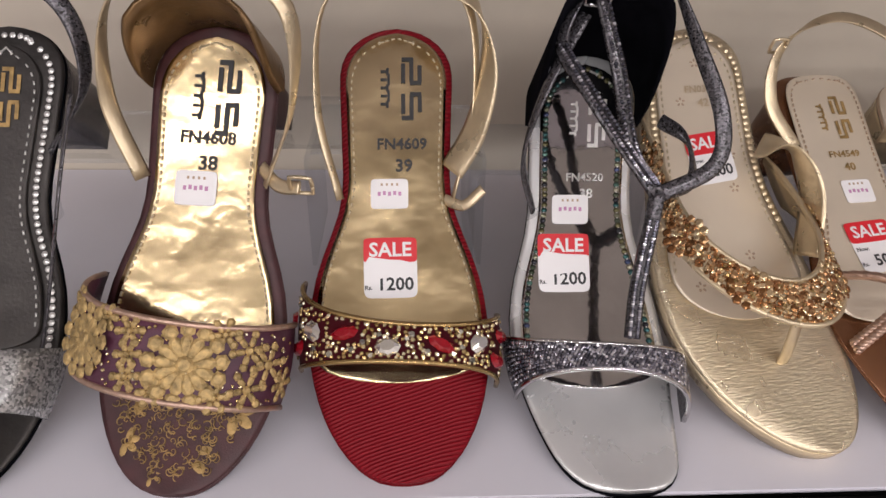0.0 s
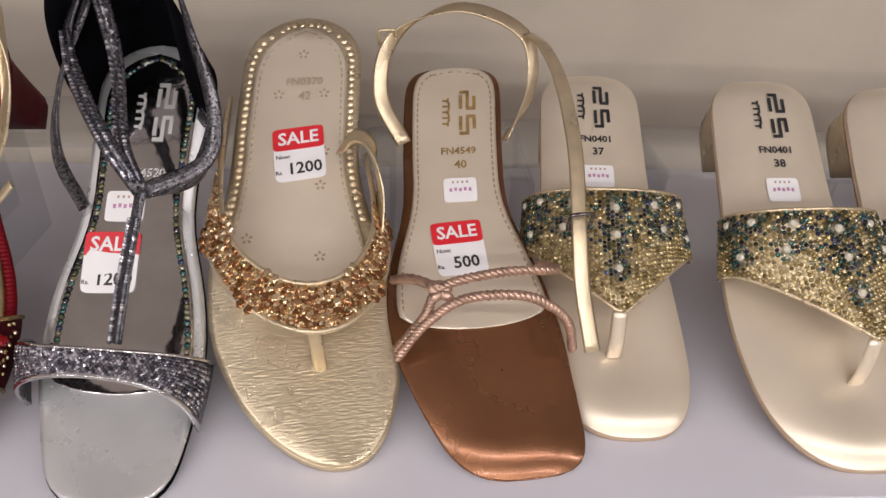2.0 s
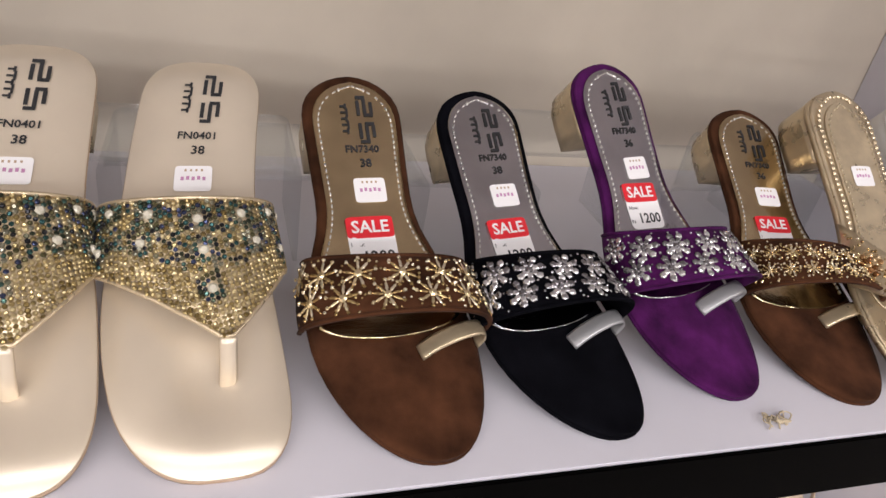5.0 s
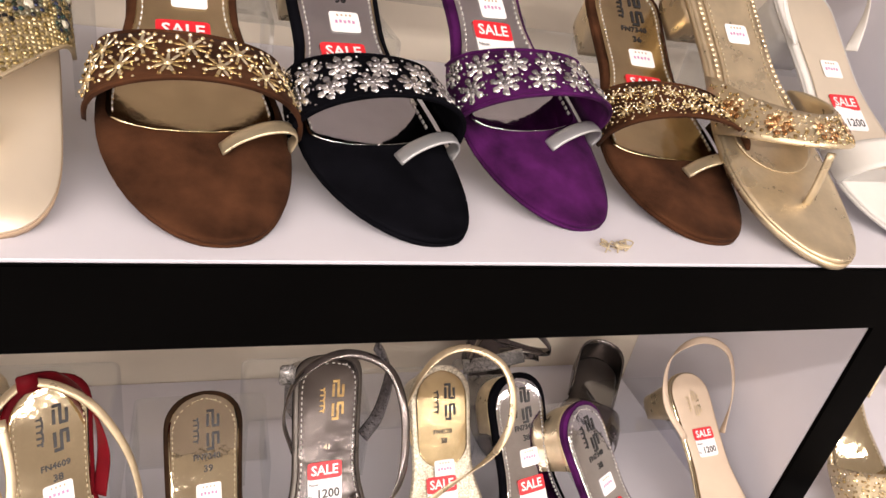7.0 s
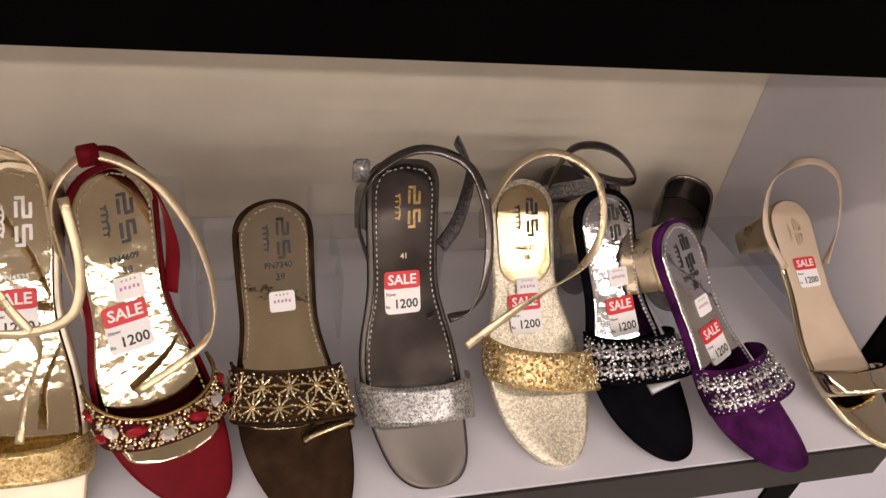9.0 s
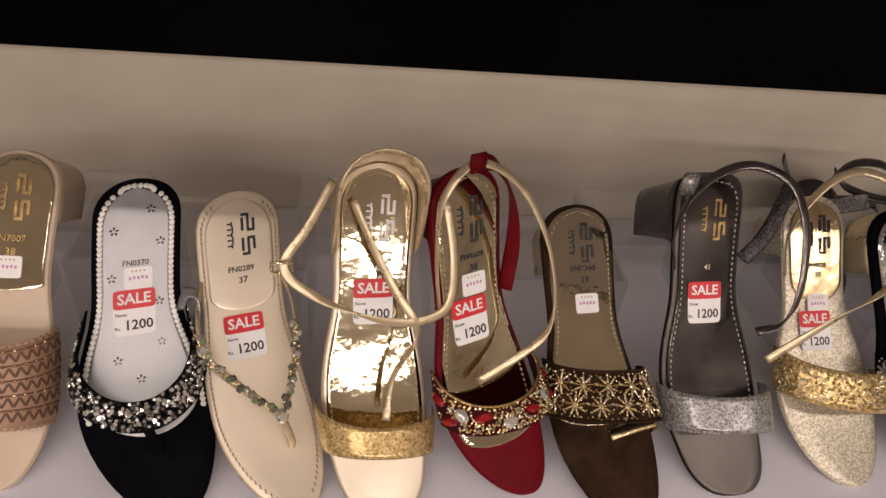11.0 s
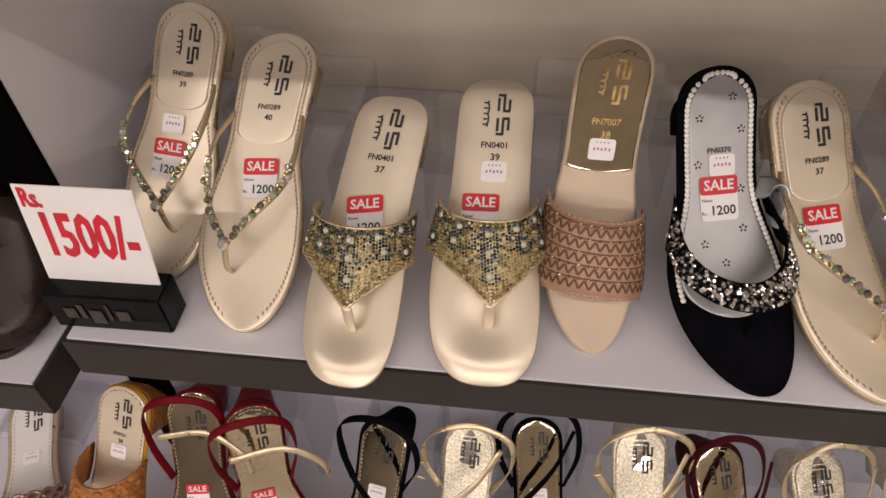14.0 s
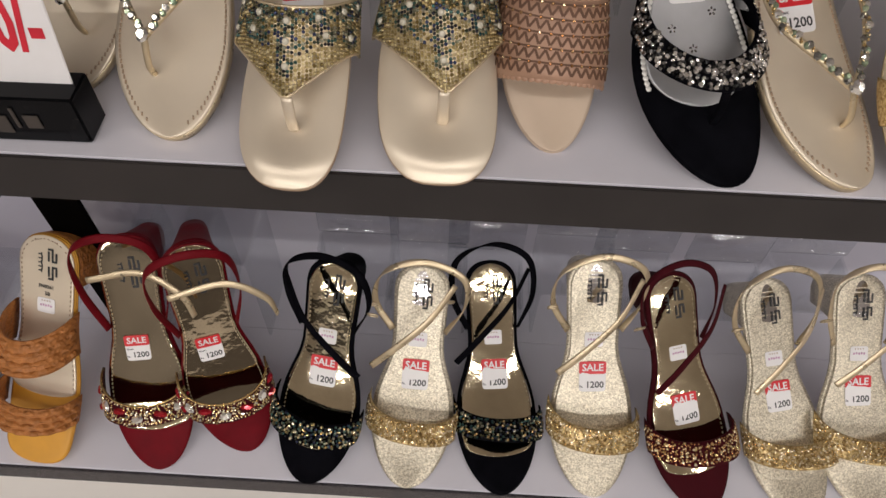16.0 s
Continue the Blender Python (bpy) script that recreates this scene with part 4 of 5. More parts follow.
ankle_loop(sh, "pale_gold", 0.66, 0.046, 0.048, 1.06, 0.0045, 0.004)
sh.ribbon("strap_end", [(0.70, 0.028, 0.0), (0.66, 0.040, 0.008), (0.655, 0.052, 0.014)], "pale_gold", 0.0035, 0.001)
sh.buckle((0.66, 0.053, 0.015), "pale_gold")
sh.mark(0.845, 0.004, size=1.15).code("FN4608", "38", 0.755, 0.0, size=1.35).sticker(0.645, -0.004, size=1.1)
stand(sh)

sh = Shoe("heeled_sandal", "red satin heeled sandal with red and clear jewelled band", (0.0245, 0.0082), (0.0197, 0.1875), 0.1681, S1, wf=0.0482, ww=0.029, wh=0.032, tl=0.085, tp=2.3, curve=-0.0019, bow=0.0207)
sh.sole("red_satin", "red_plain", "red_plain", 0.075, 0.5).pad("gold_foil_pad", 0.20, 0.0036, stitch="thread", dots=88)
f = sh.band_at((0.235, 0.42), (0.19, 0.34), 0.037, mid=(0.205, 0.29))
band = sh.sheet("band", f, "maroon", 0.002, label="dark red band under beadwork")
jewel_band(sh, f, band)
for b in (0.0, 1.0):
    sh.piping(f, b, "gold_bead", band, 0.0013)
ankle_loop(sh, "pale_gold", 0.60, 0.042, 0.045, 1.05, 0.0028, 0.0)
sh.ribbon("heel_strap", [(0.66, 0.030, 0.004), (0.74, 0.042, 0.016), (0.86, 0.048, 0.030), (0.97, 0.040, 0.042), (1.04, 0.015, 0.045)], "pale_gold", 0.0085, 0.001)
sh.ribbon("strap_end", [(0.60, 0.026, 0.0), (0.58, 0.036, 0.006), (0.61, 0.046, 0.012)], "pale_gold", 0.003, 0.001)
sh.mark(0.855, 0.004, size=1.1).code("FN4609", "39", 0.725, 0.003, size=1.3).sticker(0.612, -0.004, size=1.05).sale(0.447, -0.004)
stand(sh)

sh = Shoe("heeled_sandal", "silver heeled sandal with rhinestone band and crossed glitter straps", (0.1292, 0.0008), (0.1304, 0.1875), 0.1534, S1, wf=0.0426, ww=0.029, wh=0.031, tl=0.024, tp=3.0, tw=0.60, curve=-0.0085, bow=0.0278, bend=0.003)
sh.sole("silver_bed", "black_suede", "dark_metal", 0.075, 0.5).pad("silver_mirror", 0.22, 0.006, stitch="silver_thread", dots=90).rim("dark_crystal", 0.009, 0.3, 0.0036, 110, 0.0012)
f = sh.band_at((0.205, 0.335), (0.15, 0.285), 0.036, mid=(0.205, 0.27))
band = sh.sheet("band", f, "dark_metal", 0.002, label="pewter band set with rows of rhinestones")
sh.stones("rhinestone_grid", f, "rhinestone", band, 10, 72, 0.0022, 0.04)
sh.piping(f, 0.0, "silver_mirror", band, 0.0013)
sh.piping(f, 1.0, "silver_mirror", band, 0.0010)
sh.counter("black_suede", 0.075, 0.82)
for pts in ([(0.285, 0.012, 0.037), (0.40, 0.016, 0.045), (0.54, 0.022, 0.055), (0.60, 0.024, 0.058)],
            [(0.60, 0.024, 0.058), (0.70, 0.006, 0.062), (0.82, -0.012, 0.06), (0.92, -0.024, 0.052), (0.99, -0.020, 0.055), (1.05, -0.006, 0.06)],
            [(0.60, 0.024, 0.058), (0.70, 0.012, 0.056), (0.86, 0.004, 0.058), (1.0, -0.008, 0.066)],
            [(0.60, 0.024, 0.058), (0.64, 0.044, 0.05), (0.74, 0.046, 0.04), (0.80, 0.036, 0.028)],
            [(0.62, -0.027, 0.002), (0.72, -0.036, 0.02), (0.84, -0.030, 0.04), (0.98, -0.014, 0.058)],
            [(0.60, 0.026, 0.058), (0.66, 0.052, 0.060), (0.76, 0.054, 0.064), (0.90, 0.040, 0.068), (1.02, 0.028, 0.07)]):
    st = sh.ribbon("glitter_strap", pts, "dark_metal", 0.0040, 0.0013, 30, "narrow pewter strap with rhinestones")
sh.buckle((1.0, -0.010, 0.068), "silver_mirror", 0.013)
for pts in ([(0.285, 0.012, 0.039), (0.40, 0.016, 0.047), (0.54, 0.022, 0.057)], [(0.62, 0.020, 0.061), (0.70, 0.006, 0.064), (0.82, -0.012, 0.062), (0.92, -0.024, 0.054)], [(0.62, 0.022, 0.060), (0.70, 0.012, 0.058), (0.86, 0.004, 0.060), (1.0, -0.008, 0.068)]):
    p = smooth_path([sh.local(s * sh.L, v, h) for s, v, h in pts], 46)
    acc = Acc()
    for i, q in enumerate(p):
        for d in (-0.0018, 0.0018):
            sh.put(acc, GEM6, 0, 0, 0, (0.0024,) * 3, 0, (q + np.array([d, -0.0004, 0.0004]), np.array([1.0, 0, 0]), np.array([0, 0.6, 0.8]), np.array([0, -0.8, 0.6])))
    tagged(part("rhinestone_grid", acc, M["rhinestone"], sh.root, smooth=False), kind="stuff")
sh.mark(0.84, 0.004, "silver_thread").code("FN4520", "38", 0.70, 0.002, "silver_thread").sticker(0.625, -0.006, size=1.05).sale(0.501, -0.010)
stand(sh)

sh = Shoe("thong_sandal", "gold ribbed wedge sandal with copper beaded thong strap", (0.2386, 0.0174), (0.2061, 0.2305), 0.1542, S1, wf=0.0490, ww=0.036, wh=0.0345, tl=0.085, tp=2.1, curve=-0.0160, bow=0.0126, th=0.012)
sh.sole("gold_ribbed", "pale_gold", "pale_gold", 0.07, 0.8)
sh.pad("cream_satin", 0.28, 0.008, front=0.03, stitch="thread", dots=70).rim("pale_gold", 0.005, 0.5, 0.0048, 60)
f = sh.band_at((0.65, 0.80), (0.53, 0.65), 0.034, mid=(0.21, 0.31))
band = sh.sheet("thong_strap", f, "pale_gold", 0.002, label="gold strap crusted with copper beads")
for b in (0.0, 1.0):
    sh.piping(f, b, "pale_gold", band, 0.0014)
for a in (0.06, 0.22, 0.38, 0.54, 0.70, 0.88):
    sh.flower(f, a, 0.5, "copper_bead", band, 12, 0.0098, "bead_rosette", wide=0.0044)
sh.stones("copper_beading", f, "copper_bead", band, 9, 80, 0.0031, 0.3, rng=random.Random(9))
sh.stones("gold_beading", f, "gold_bead", band, 4, 30, 0.0024, 0.5, lift=0.003, rng=random.Random(10))
sh.ribbon("toe_post", [(0.185, 0.003, -0.001), (0.20, 0.003, 0.010), (0.245, 0.003, 0.032)], "pale_gold", 0.0035, 0.0018, 12, ref=(1, 0, 0))
sh.ribbon("side_strap", [(0.40, 0.042, 0.006), (0.52, 0.046, 0.022), (0.62, 0.040, 0.024), (0.66, 0.028, 0.012)], "pale_gold", 0.010, 0.001, ref=(0, 1, 0.3))
for s, v in ((0.36, -0.024), (0.34, -0.006), (0.42, 0.012), (0.47, -0.026), (0.58, 0.014), (0.66, 0.016), (0.80, -0.012), (0.80, 0.014), (0.90, 0.0)):
    acc = Acc()
    for i in range(5):
        g = i * 1.257
        sh.put(acc, GEM6, s * sh.L + 0.0022 * math.cos(g), v + 0.0022 * math.sin(g), 0.0012, (0.0024, 0.0016, 0.0005), math.pi / 2 - g)
    part("stamped_flower", acc, M["tan_edge"], sh.root, smooth=False)
sh.code("FN0370", "42", 0.83, 0.002, "pale_gold").sale(0.655, 0.002, turn=0.1)
stand(sh)

sh = Shoe("heeled_sandal", "bronze square-toed sandal with rope straps and ankle loop", (0.3256, 0.0118), (0.2969, 0.2321), 0.1299, S1, wf=0.0465, ww=0.030, wh=0.031, tl=0.024, tp=3.2, tw=0.66, hp=4.0, curve=-0.0137, bow=0.0033, bend=0.004, th=0.008, puff=0.0055)
sh.sole("bronze", "bronze", "bronze", 0.04, 0.85).pad("cream_satin", 0.30, 0.005, stitch="tan_edge", dots=80)
for pts in ([(0.265, -0.045, 0.002), (0.30, -0.030, 0.022), (0.345, -0.020, 0.030), (0.36, 0.01, 0.034), (0.38, 0.042, 0.022), (0.43, 0.040, 0.004)],
            [(0.25, -0.045, 0.002), (0.285, -0.030, 0.022), (0.31, -0.010, 0.034), (0.30, 0.02, 0.036), (0.27, 0.040, 0.022), (0.235, 0.046, 0.002)],
            [(0.42, -0.040, 0.002), (0.39, -0.032, 0.018), (0.345, -0.022, 0.030)]):
    sh.rope("rope_strap", pts, "rose_gold", label="twisted metallic rope strap")
acc = Acc()
for i in range(5):
    g = i * 1.2566
    sh.put(acc, GEM8, (0.34 + 0.012 * math.cos(g)) * sh.L, -0.021 + 0.0035 * math.sin(g), 0.028, (0.010, 0.006, 0.010), g)
part("knot", acc, M["rose_gold"], sh.root)
ankle_loop(sh, "pale_gold", 0.76, 0.046, 0.036, 1.045, 0.0045, 0.0)
sh.ribbon("hanging_strap", [(0.98, 0.042, 0.030), (0.91, 0.048, 0.040), (0.78, 0.054, 0.048), (0.60, 0.056, 0.050), (0.44, 0.053, 0.042), (0.32, 0.050, 0.031), (0.20, 0.048, 0.021)], "pale_gold", 0.0042, 0.001, 40, "loose strap end with holes", ref=(1, 0, 0))
sh.buckle((0.44, 0.053, 0.044), "pewter", 0.012)
sh.buckle((0.98, -0.044, 0.03), "pale_gold", 0.010)
sh.mark(0.845, 0.004, "gold_ink", word=True).code("FN4549", "40", 0.735, 0.002, "gold_ink").sticker(0.63, 0.002).sale(0.485, -0.002, "500", turn=0.05)
stand(sh)

v_slipper((0.3812, 0.0358), (0.3902, 0.2533), 0.1181, S1, "37", "cream padded slipper with green and gold crystal V", 11, skew=-0.002, off=0.01, curve=-0.0023, wf=0.0403)
v_slipper((0.4967, 0.0130), (0.4956, 0.2253), 0.1252, S1, "38", "cream padded slipper with green and gold crystal V", 12, skew=0.013, off=0.004, curve=-0.0071, wf=0.0451)
v_slipper((0.5961, 0.0137), (0.5857, 0.2258), 0.1218, S1, "38", "cream padded slipper with green and gold crystal V", 13, skew=0.013, off=0.006, mirror=-1, curve=-0.0150, wf=0.0428)

mule((0.6922, 0.0121), (0.6698, 0.2200), 0.1215, S1, "brown suede mule with gold flower embroidered band", "brown_suede", "gold_foil_pad", "gold_bead", "38", (0.534, -0.001, 0.0), curve=-0.0032, wf=0.0481)
mule((0.7995, 0.0158), (0.7584, 0.2293), 0.1142, S1, "black suede mule with silver flower band", "black_suede", "silver_mirror", "silver_bead", "38", (0.538, -0.002, 0.0), ring="silver_satin", scatter="silver_bead", petals=7, curve=-0.0087, wf=0.0447)
mule((0.8949, 0.0356), (0.8516, 0.2311), 0.1403, S1, "purple suede mule with silver flower band", "purple_suede", "silver_mirror", "silver_bead", "36", (0.560, -0.002, -0.05), ring="silver_satin", scatter="silver_bead", petals=7, curve=-0.0042, wf=0.0463)
mule((0.9757, 0.0239), (0.9929, 0.2417), 0.1092, S1, "brown suede mule with dense gold flower band", "brown_suede", "gold_foil_pad", "gold_bead", "36", (0.535, 0.0, 0.0), dense=2, curve=-0.0016, wf=0.0458)


def gold_thong(toe, heel, rise, shelf, label, bead="copper_bead", bed="pale_gold"):
    sh = Shoe("thong_sandal", label, toe, heel, rise, shelf, wf=0.043, ww=0.030, wh=0.031, tl=0.085, tp=2.1, bow=0.018, th=0.008)
    sh.sole(bed, "pale_gold", "pale_gold", 0.03, 0.9).pad("pale_gold", 0.28, 0.009, front=0.03, stitch="thread").rim("pale_gold", 0.005, 0.4, 0.0042, 70)
    f = sh.band_at((0.40, 0.58), (0.40, 0.56), 0.036, mid=(0.245, 0.36))
    band = sh.sheet("thong_strap", f, "pale_gold", 0.002, label="gold beaded thong strap")
    for a in (0.1, 0.3, 0.5, 0.7, 0.9):
        sh.flower(f, a, 0.5, bead, band, 10, 0.0075, "bead_rosette", wide=0.0036)
    sh.stones("gold_beading", f, "gold_bead", band, 7, 42, 0.0024, 0.4, rng=random.Random(21))
    sh.ribbon("toe_post", [(0.185, 0.003, -0.001), (0.20, 0.003, 0.010), (0.245, 0.003, 0.032)], "pale_gold", 0.0035, 0.0018, 12, ref=(1, 0, 0))
    sh.sticker(0.72, 0.0)
    stand(sh)
    return sh


gold_thong((1.054, -0.003), (1.044, 0.209), 0.139, S1, "gold thong sandal with bead clusters")
sh = Shoe("heeled_sandal", "white leather strappy sandal with block heel", (1.165, 0.02), (1.155, 0.235), 0.13, S1, wf=0.042, bow=0.02)
sh.sole("white_leather", "white_leather", "white_leather", 0.045, 0.85).pad("cream_satin", 0.3, 0.006)
f = sh.band_at((0.25, 0.36), (0.22, 0.33), 0.036, mid=(0.19, 0.29))
sh.sheet("band", f, "white_leather")
ankle_loop(sh, "white_leather", 0.74, 0.045, 0.05, 1.06, 0.005)
sh.sale(0.5, 0.0).sticker(0.66, 0.0)
stand(sh)
acc = Acc()
rng = random.Random(4)
for i in range(9):
    p = np.array([[0.900 + 0.002 * i + rng.uniform(-0.004, 0.004), 0.016 + 0.0012 * k + rng.uniform(-0.004, 0.006) , S1 + 0.001 + 0.0025 * math.sin(k)] for k in range(5)])
    q = sh.tube(smooth_path(p, 14), 0.0005, 0.0005, 4)
    acc.add(np.concatenate(q.v), q.f)
tagged(part("loose_threads", acc, M["thread"]), "small tuft of loose gold threads lying on the shelf", "threads", kind="stuff")


# ---- middle shelf ----
def chain_thong(toe, heel, rise, shelf, label, mirror, code_no, sale, L=0.25, curve=0.0, wf=0.043):
    """Flat pale gold sandal with a thin jewelled V."""
    sh = Shoe("thong_sandal", label, toe, heel, rise, shelf, L, wf=wf, ww=0.030, wh=0.032, tl=0.075, tp=2.1, bow=0.010, th=0.010, bend=0.005 * mirror, puff=0.001, curve=curve,
              group="flat gold sandals with a jewelled V strap")
    sh.sole("cream_satin", "pale_gold", "pale_gold", 0.015, 0.95)
    sh.pad("cream_satin", 0.62, 0.0065, front=0.012)
    a = Acc()
    si = np.linspace(0.012, sh.L - 0.012, 60)
    w, c = sh.half(si, 0.004)
    for sg in (-1, 1):
        for q, x, y in zip(si, c, w):
            sh.put(a, BOXT, q, x + sg * y, -0.0004, (0.0011, 0.0030, 0.0008), 0)
    tagged(part("stitching", a, M["tan_edge"], sh.root), kind="stuff")
    k = 0.010 * mirror
    for sg in (-1, 1):
        pts = [(0.265, k, 0.024), (0.36, k * 0.6 + sg * 0.016, 0.027), (0.48, sg * 0.031, 0.024), (0.61, sg * 0.034, 0.014), (0.72, sg * 0.029, -0.001)]
        st = sh.ribbon("thin_strap", pts, "pale_gold", 0.0030, 0.0013, 34, "narrow gold strap set with stones")
        p = smooth_path([sh.local(s * sh.L, v, h + 0.002) for s, v, h in pts], 60)[:38]
        rng = random.Random(31 + sg)
        for name, mat, step, size in (("clear_stonework", "clear_crystal", 4, 0.0066), ("green_stonework", "green_crystal", 5, 0.0054), ("gold_beading", "gold_bead", 1, 0.0030)):
            acc = Acc()
            for q in p[::step]:
                o = np.array([rng.uniform(-0.002, 0.002), 0, rng.uniform(-0.001, 0.001)])
                sh.put(acc, GEM6, 0, 0, 0, (size,) * 3, rng.uniform(0, 1), (q + o, np.array([1.0, 0, 0]), np.array([0, 0.7, 0.7]), np.array([0, -0.7, 0.7])))
            tagged(part(name, acc, M[mat], st, smooth=False), kind="stuff")
    acc = Acc()
    p0 = sh.local(0.262 * sh.L, k, 0.028)
    sh.put(acc, GEM8, 0, 0, 0, (0.009, 0.011, 0.009), 0, (p0, np.array([1.0, 0, 0]), np.array([0, 0.7, 0.7]), np.array([0, -0.7, 0.7])))
    part("jewel", acc, M["clear_crystal"], sh.root, "large clear stone", smooth=False)
    sh.ribbon("toe_post", [(0.185, k * 1.3, -0.001), (0.20, k * 1.3, 0.010), (0.262, k, 0.025)], "pale_gold", 0.0026, 0.0018, 12, ref=(1, 0, 0))
    sh.mark(0.855, 0.003).code("FN0289", code_no, 0.745, 0.0, size=0.9).sale(sale[0], sale[1], turn=sale[2])
    stand(sh)
    return sh


chain_thong((-0.1010, 0.0640), (-0.0771, 0.2297), 0.1619, S2, "flat pale gold sandal with jewelled V strap", 1, "39", (0.438, -0.003, 0.0), curve=-0.0002, wf=0.0428).sticker(0.565, -0.003)
chain_thong((-0.0017, 0.0177), (0.0043, 0.2132), 0.1460, S2, "flat pale gold sandal with jewelled V strap", -1, "40", (0.505, 0.003, 0.08), curve=-0.0106, wf=0.0427)
v_slipper((0.0851, -0.0231), (0.1010, 0.1721), 0.1195, S2, "37", "cream slipper overhanging the shelf edge", 14, skew=0.003, off=0.006, sale=(0.56, -0.001, 0.2, False), mirror=-1, curve=-0.0077, wf=0.0373)
v_slipper((0.1839, -0.0115), (0.1809, 0.1855), 0.1305, S2, "39", "cream slipper with crystal V and sale label", 15, skew=0.006, off=0.004, sale=(0.535, -0.006, 0.02, True), curve=-0.0021, wf=0.0425)

sh = Shoe("heeled_mule", "rose tan mule with laser-cut band and gold insole", (0.2655, 0.0273), (0.2698, 0.1906), 0.1721, S2, wf=0.0356, ww=0.027, wh=0.029, tl=0.07, tp=2.0, curve=-0.0079, bow=0.0175, category="mule")
sh.sole("nude", "nude", "nude", 0.055, 0.85).pad("gold_mirror", 0.58, 0.003, front=0.004)
f = sh.band_at((0.22, 0.51), (0.20, 0.47), 0.037, mid=(0.178, 0.42))
band = sh.sheet("band", f, "tan", 0.002, label="perforated rose tan band with studs")
holes, studs = Acc(), Acc()
for j in range(5):
    for i in range(17):
        for sg in (0, 1):
            a, b = (i + 0.25 + 0.5 * sg) / 17, 0.13 + j * 0.185
            sh.put(holes, BOXT, 0, 0, 0, (0.0017, 0.0070, 0.0007), (0.5 if sg else -0.5), sh.frame_on(f, a, b, 0.0017))
        sh.put(holes, BOXT, 0, 0, 0, (0.0050, 0.0013, 0.0007), 0, sh.frame_on(f, (i + 0.5) / 17, min(0.97, 0.13 + j * 0.185 + 0.085), 0.0017))
        sh.put(studs, GEM6, 0, 0, 0, (0.0026,) * 3, 0, sh.frame_on(f, min(0.99, (i + 0.98) / 17), min(0.97, 0.13 + j * 0.185 + 0.08), 0.0021))
tagged(part("cut_out_lattice", holes, M["brown_lattice"], band, smooth=False), kind="stuff")
tagged(part("studding", studs, M["copper_bead"], band, smooth=False), kind="stuff")
for b in (0.0, 1.0):
    acc = Acc()
    for a in np.linspace(0.02, 0.98, 24):
        sh.put(acc, GEM8, 0, 0, 0, (0.006, 0.005, 0.004), 0, sh.frame_on(f, a, b, 0.0005))
    part("scalloped_edge", acc, M["tan"], band)
sh.mark(0.86, 0.002, "gold_ink", word=True).code("FN7007", "38", 0.735, 0.0, "gold_ink").sticker(0.65, 0.0)
stand(sh)

sh = Shoe("thong_sandal", "black suede thong sandal with silver insole and crystal strap", (0.3878, 0.0025), (0.3449, 0.1926), 0.1494, S2, wf=0.0455, ww=0.030, wh=0.031, tl=0.09, tp=2.1, curve=-0.0123, bow=0.0109, bend=0.003)
sh.sole("black_suede", "black_suede", "black_suede", 0.045, 0.6).pad("silver_satin", 0.235, 0.0075, front=0.03).rim("white_lace", 0.0062, 0.30, 0.0044, 90, 0.0008)
f = sh.band_at((0.46, 0.62), (0.46, 0.62), 0.034, mid=(0.235, 0.325), off=0.002)
band = sh.sheet("thong_strap", f, "black_suede", 0.002, label="black strap crusted with silver stones")
sh.stones("silver_stonework", f, "black_stone", band, 8, 44, 0.0034, 0.45, rng=random.Random(17))
sh.stones("clear_stonework", f, "clear_crystal", band, 3, 18, 0.0044, 0.5, rng=random.Random(18))
sh.ribbon("side_strap", [(0.50, 0.037, 0.0), (0.60, 0.042, 0.010), (0.62, 0.030, -0.002)], "silver_satin", 0.009, 0.001, ref=(0, 1, 0.3))
sh.ribbon("toe_post", [(0.185, 0.004, -0.001), (0.20, 0.004, 0.010), (0.245, 0.002, 0.030)], "black_suede", 0.0035, 0.0018, 12, ref=(1, 0, 0))
for s, v in ((0.40, 0.0), (0.46, -0.014), (0.5, 0.016), (0.62, 0.016), (0.7, -0.016), (0.8, 0.017), (0.84, -0.015), (0.9, 0.01)):
    acc = Acc()
    for i in range(5):
        g = i * 1.257
        sh.put(acc, GEM6, s * sh.L + 0.0022 * math.cos(g), v + 0.0022 * math.sin(g), 0.0012, (0.0024, 0.0016, 0.0005), math.pi / 2 - g)
    part("stamped_flower", acc, M["pewter"], sh.root, smooth=False)
sh.code("FN0370", "38", 0.74, 0.0, "pewter", size=0.85).sticker(0.695, 0.002).sale(0.595, -0.001)
stand(sh)

chain_thong((0.4704, 0.0023), (0.4142, 0.1987), 0.1325, S2, "flat pale gold sandal with jewelled V strap", 1, "37", (0.537, -0.002, 0.0), curve=-0.0107, wf=0.0364)

sh = Shoe("heeled_sandal", "gold foil heeled sandal with closed heel and ankle buckle", (0.5340, 0.0014), (0.5222, 0.1618), 0.1917, S2, wf=0.0390, ww=0.028, wh=0.030, tl=0.03, tp=2.8, tw=0.65, curve=-0.0071, bow=0.0217)
sh.sole("cream_satin", "pale_gold", "gold_glitter", 0.08, 0.8).pad("gold_mirror", 0.19, 0.004, stitch="thread", dots=90)
f = sh.band_at((0.20, 0.33), (0.17, 0.29), 0.034, mid=(0.165, 0.26))
sh.sheet("band", f, "gold_glitter", label="gold glitter toe band")
sh.counter("pale_gold", 0.055, 0.74)
sh.ribbon("ankle_strap", [(0.95, -0.034, 0.05), (0.84, -0.048, 0.06), (0.74, -0.062, 0.06), (0.66, -0.040, 0.062), (0.60, -0.004, 0.064), (0.585, 0.022, 0.060), (0.62, 0.044, 0.054), (0.74, 0.048, 0.050), (0.90, 0.040, 0.052)], "pale_gold", 0.0032, 0.001, 50)
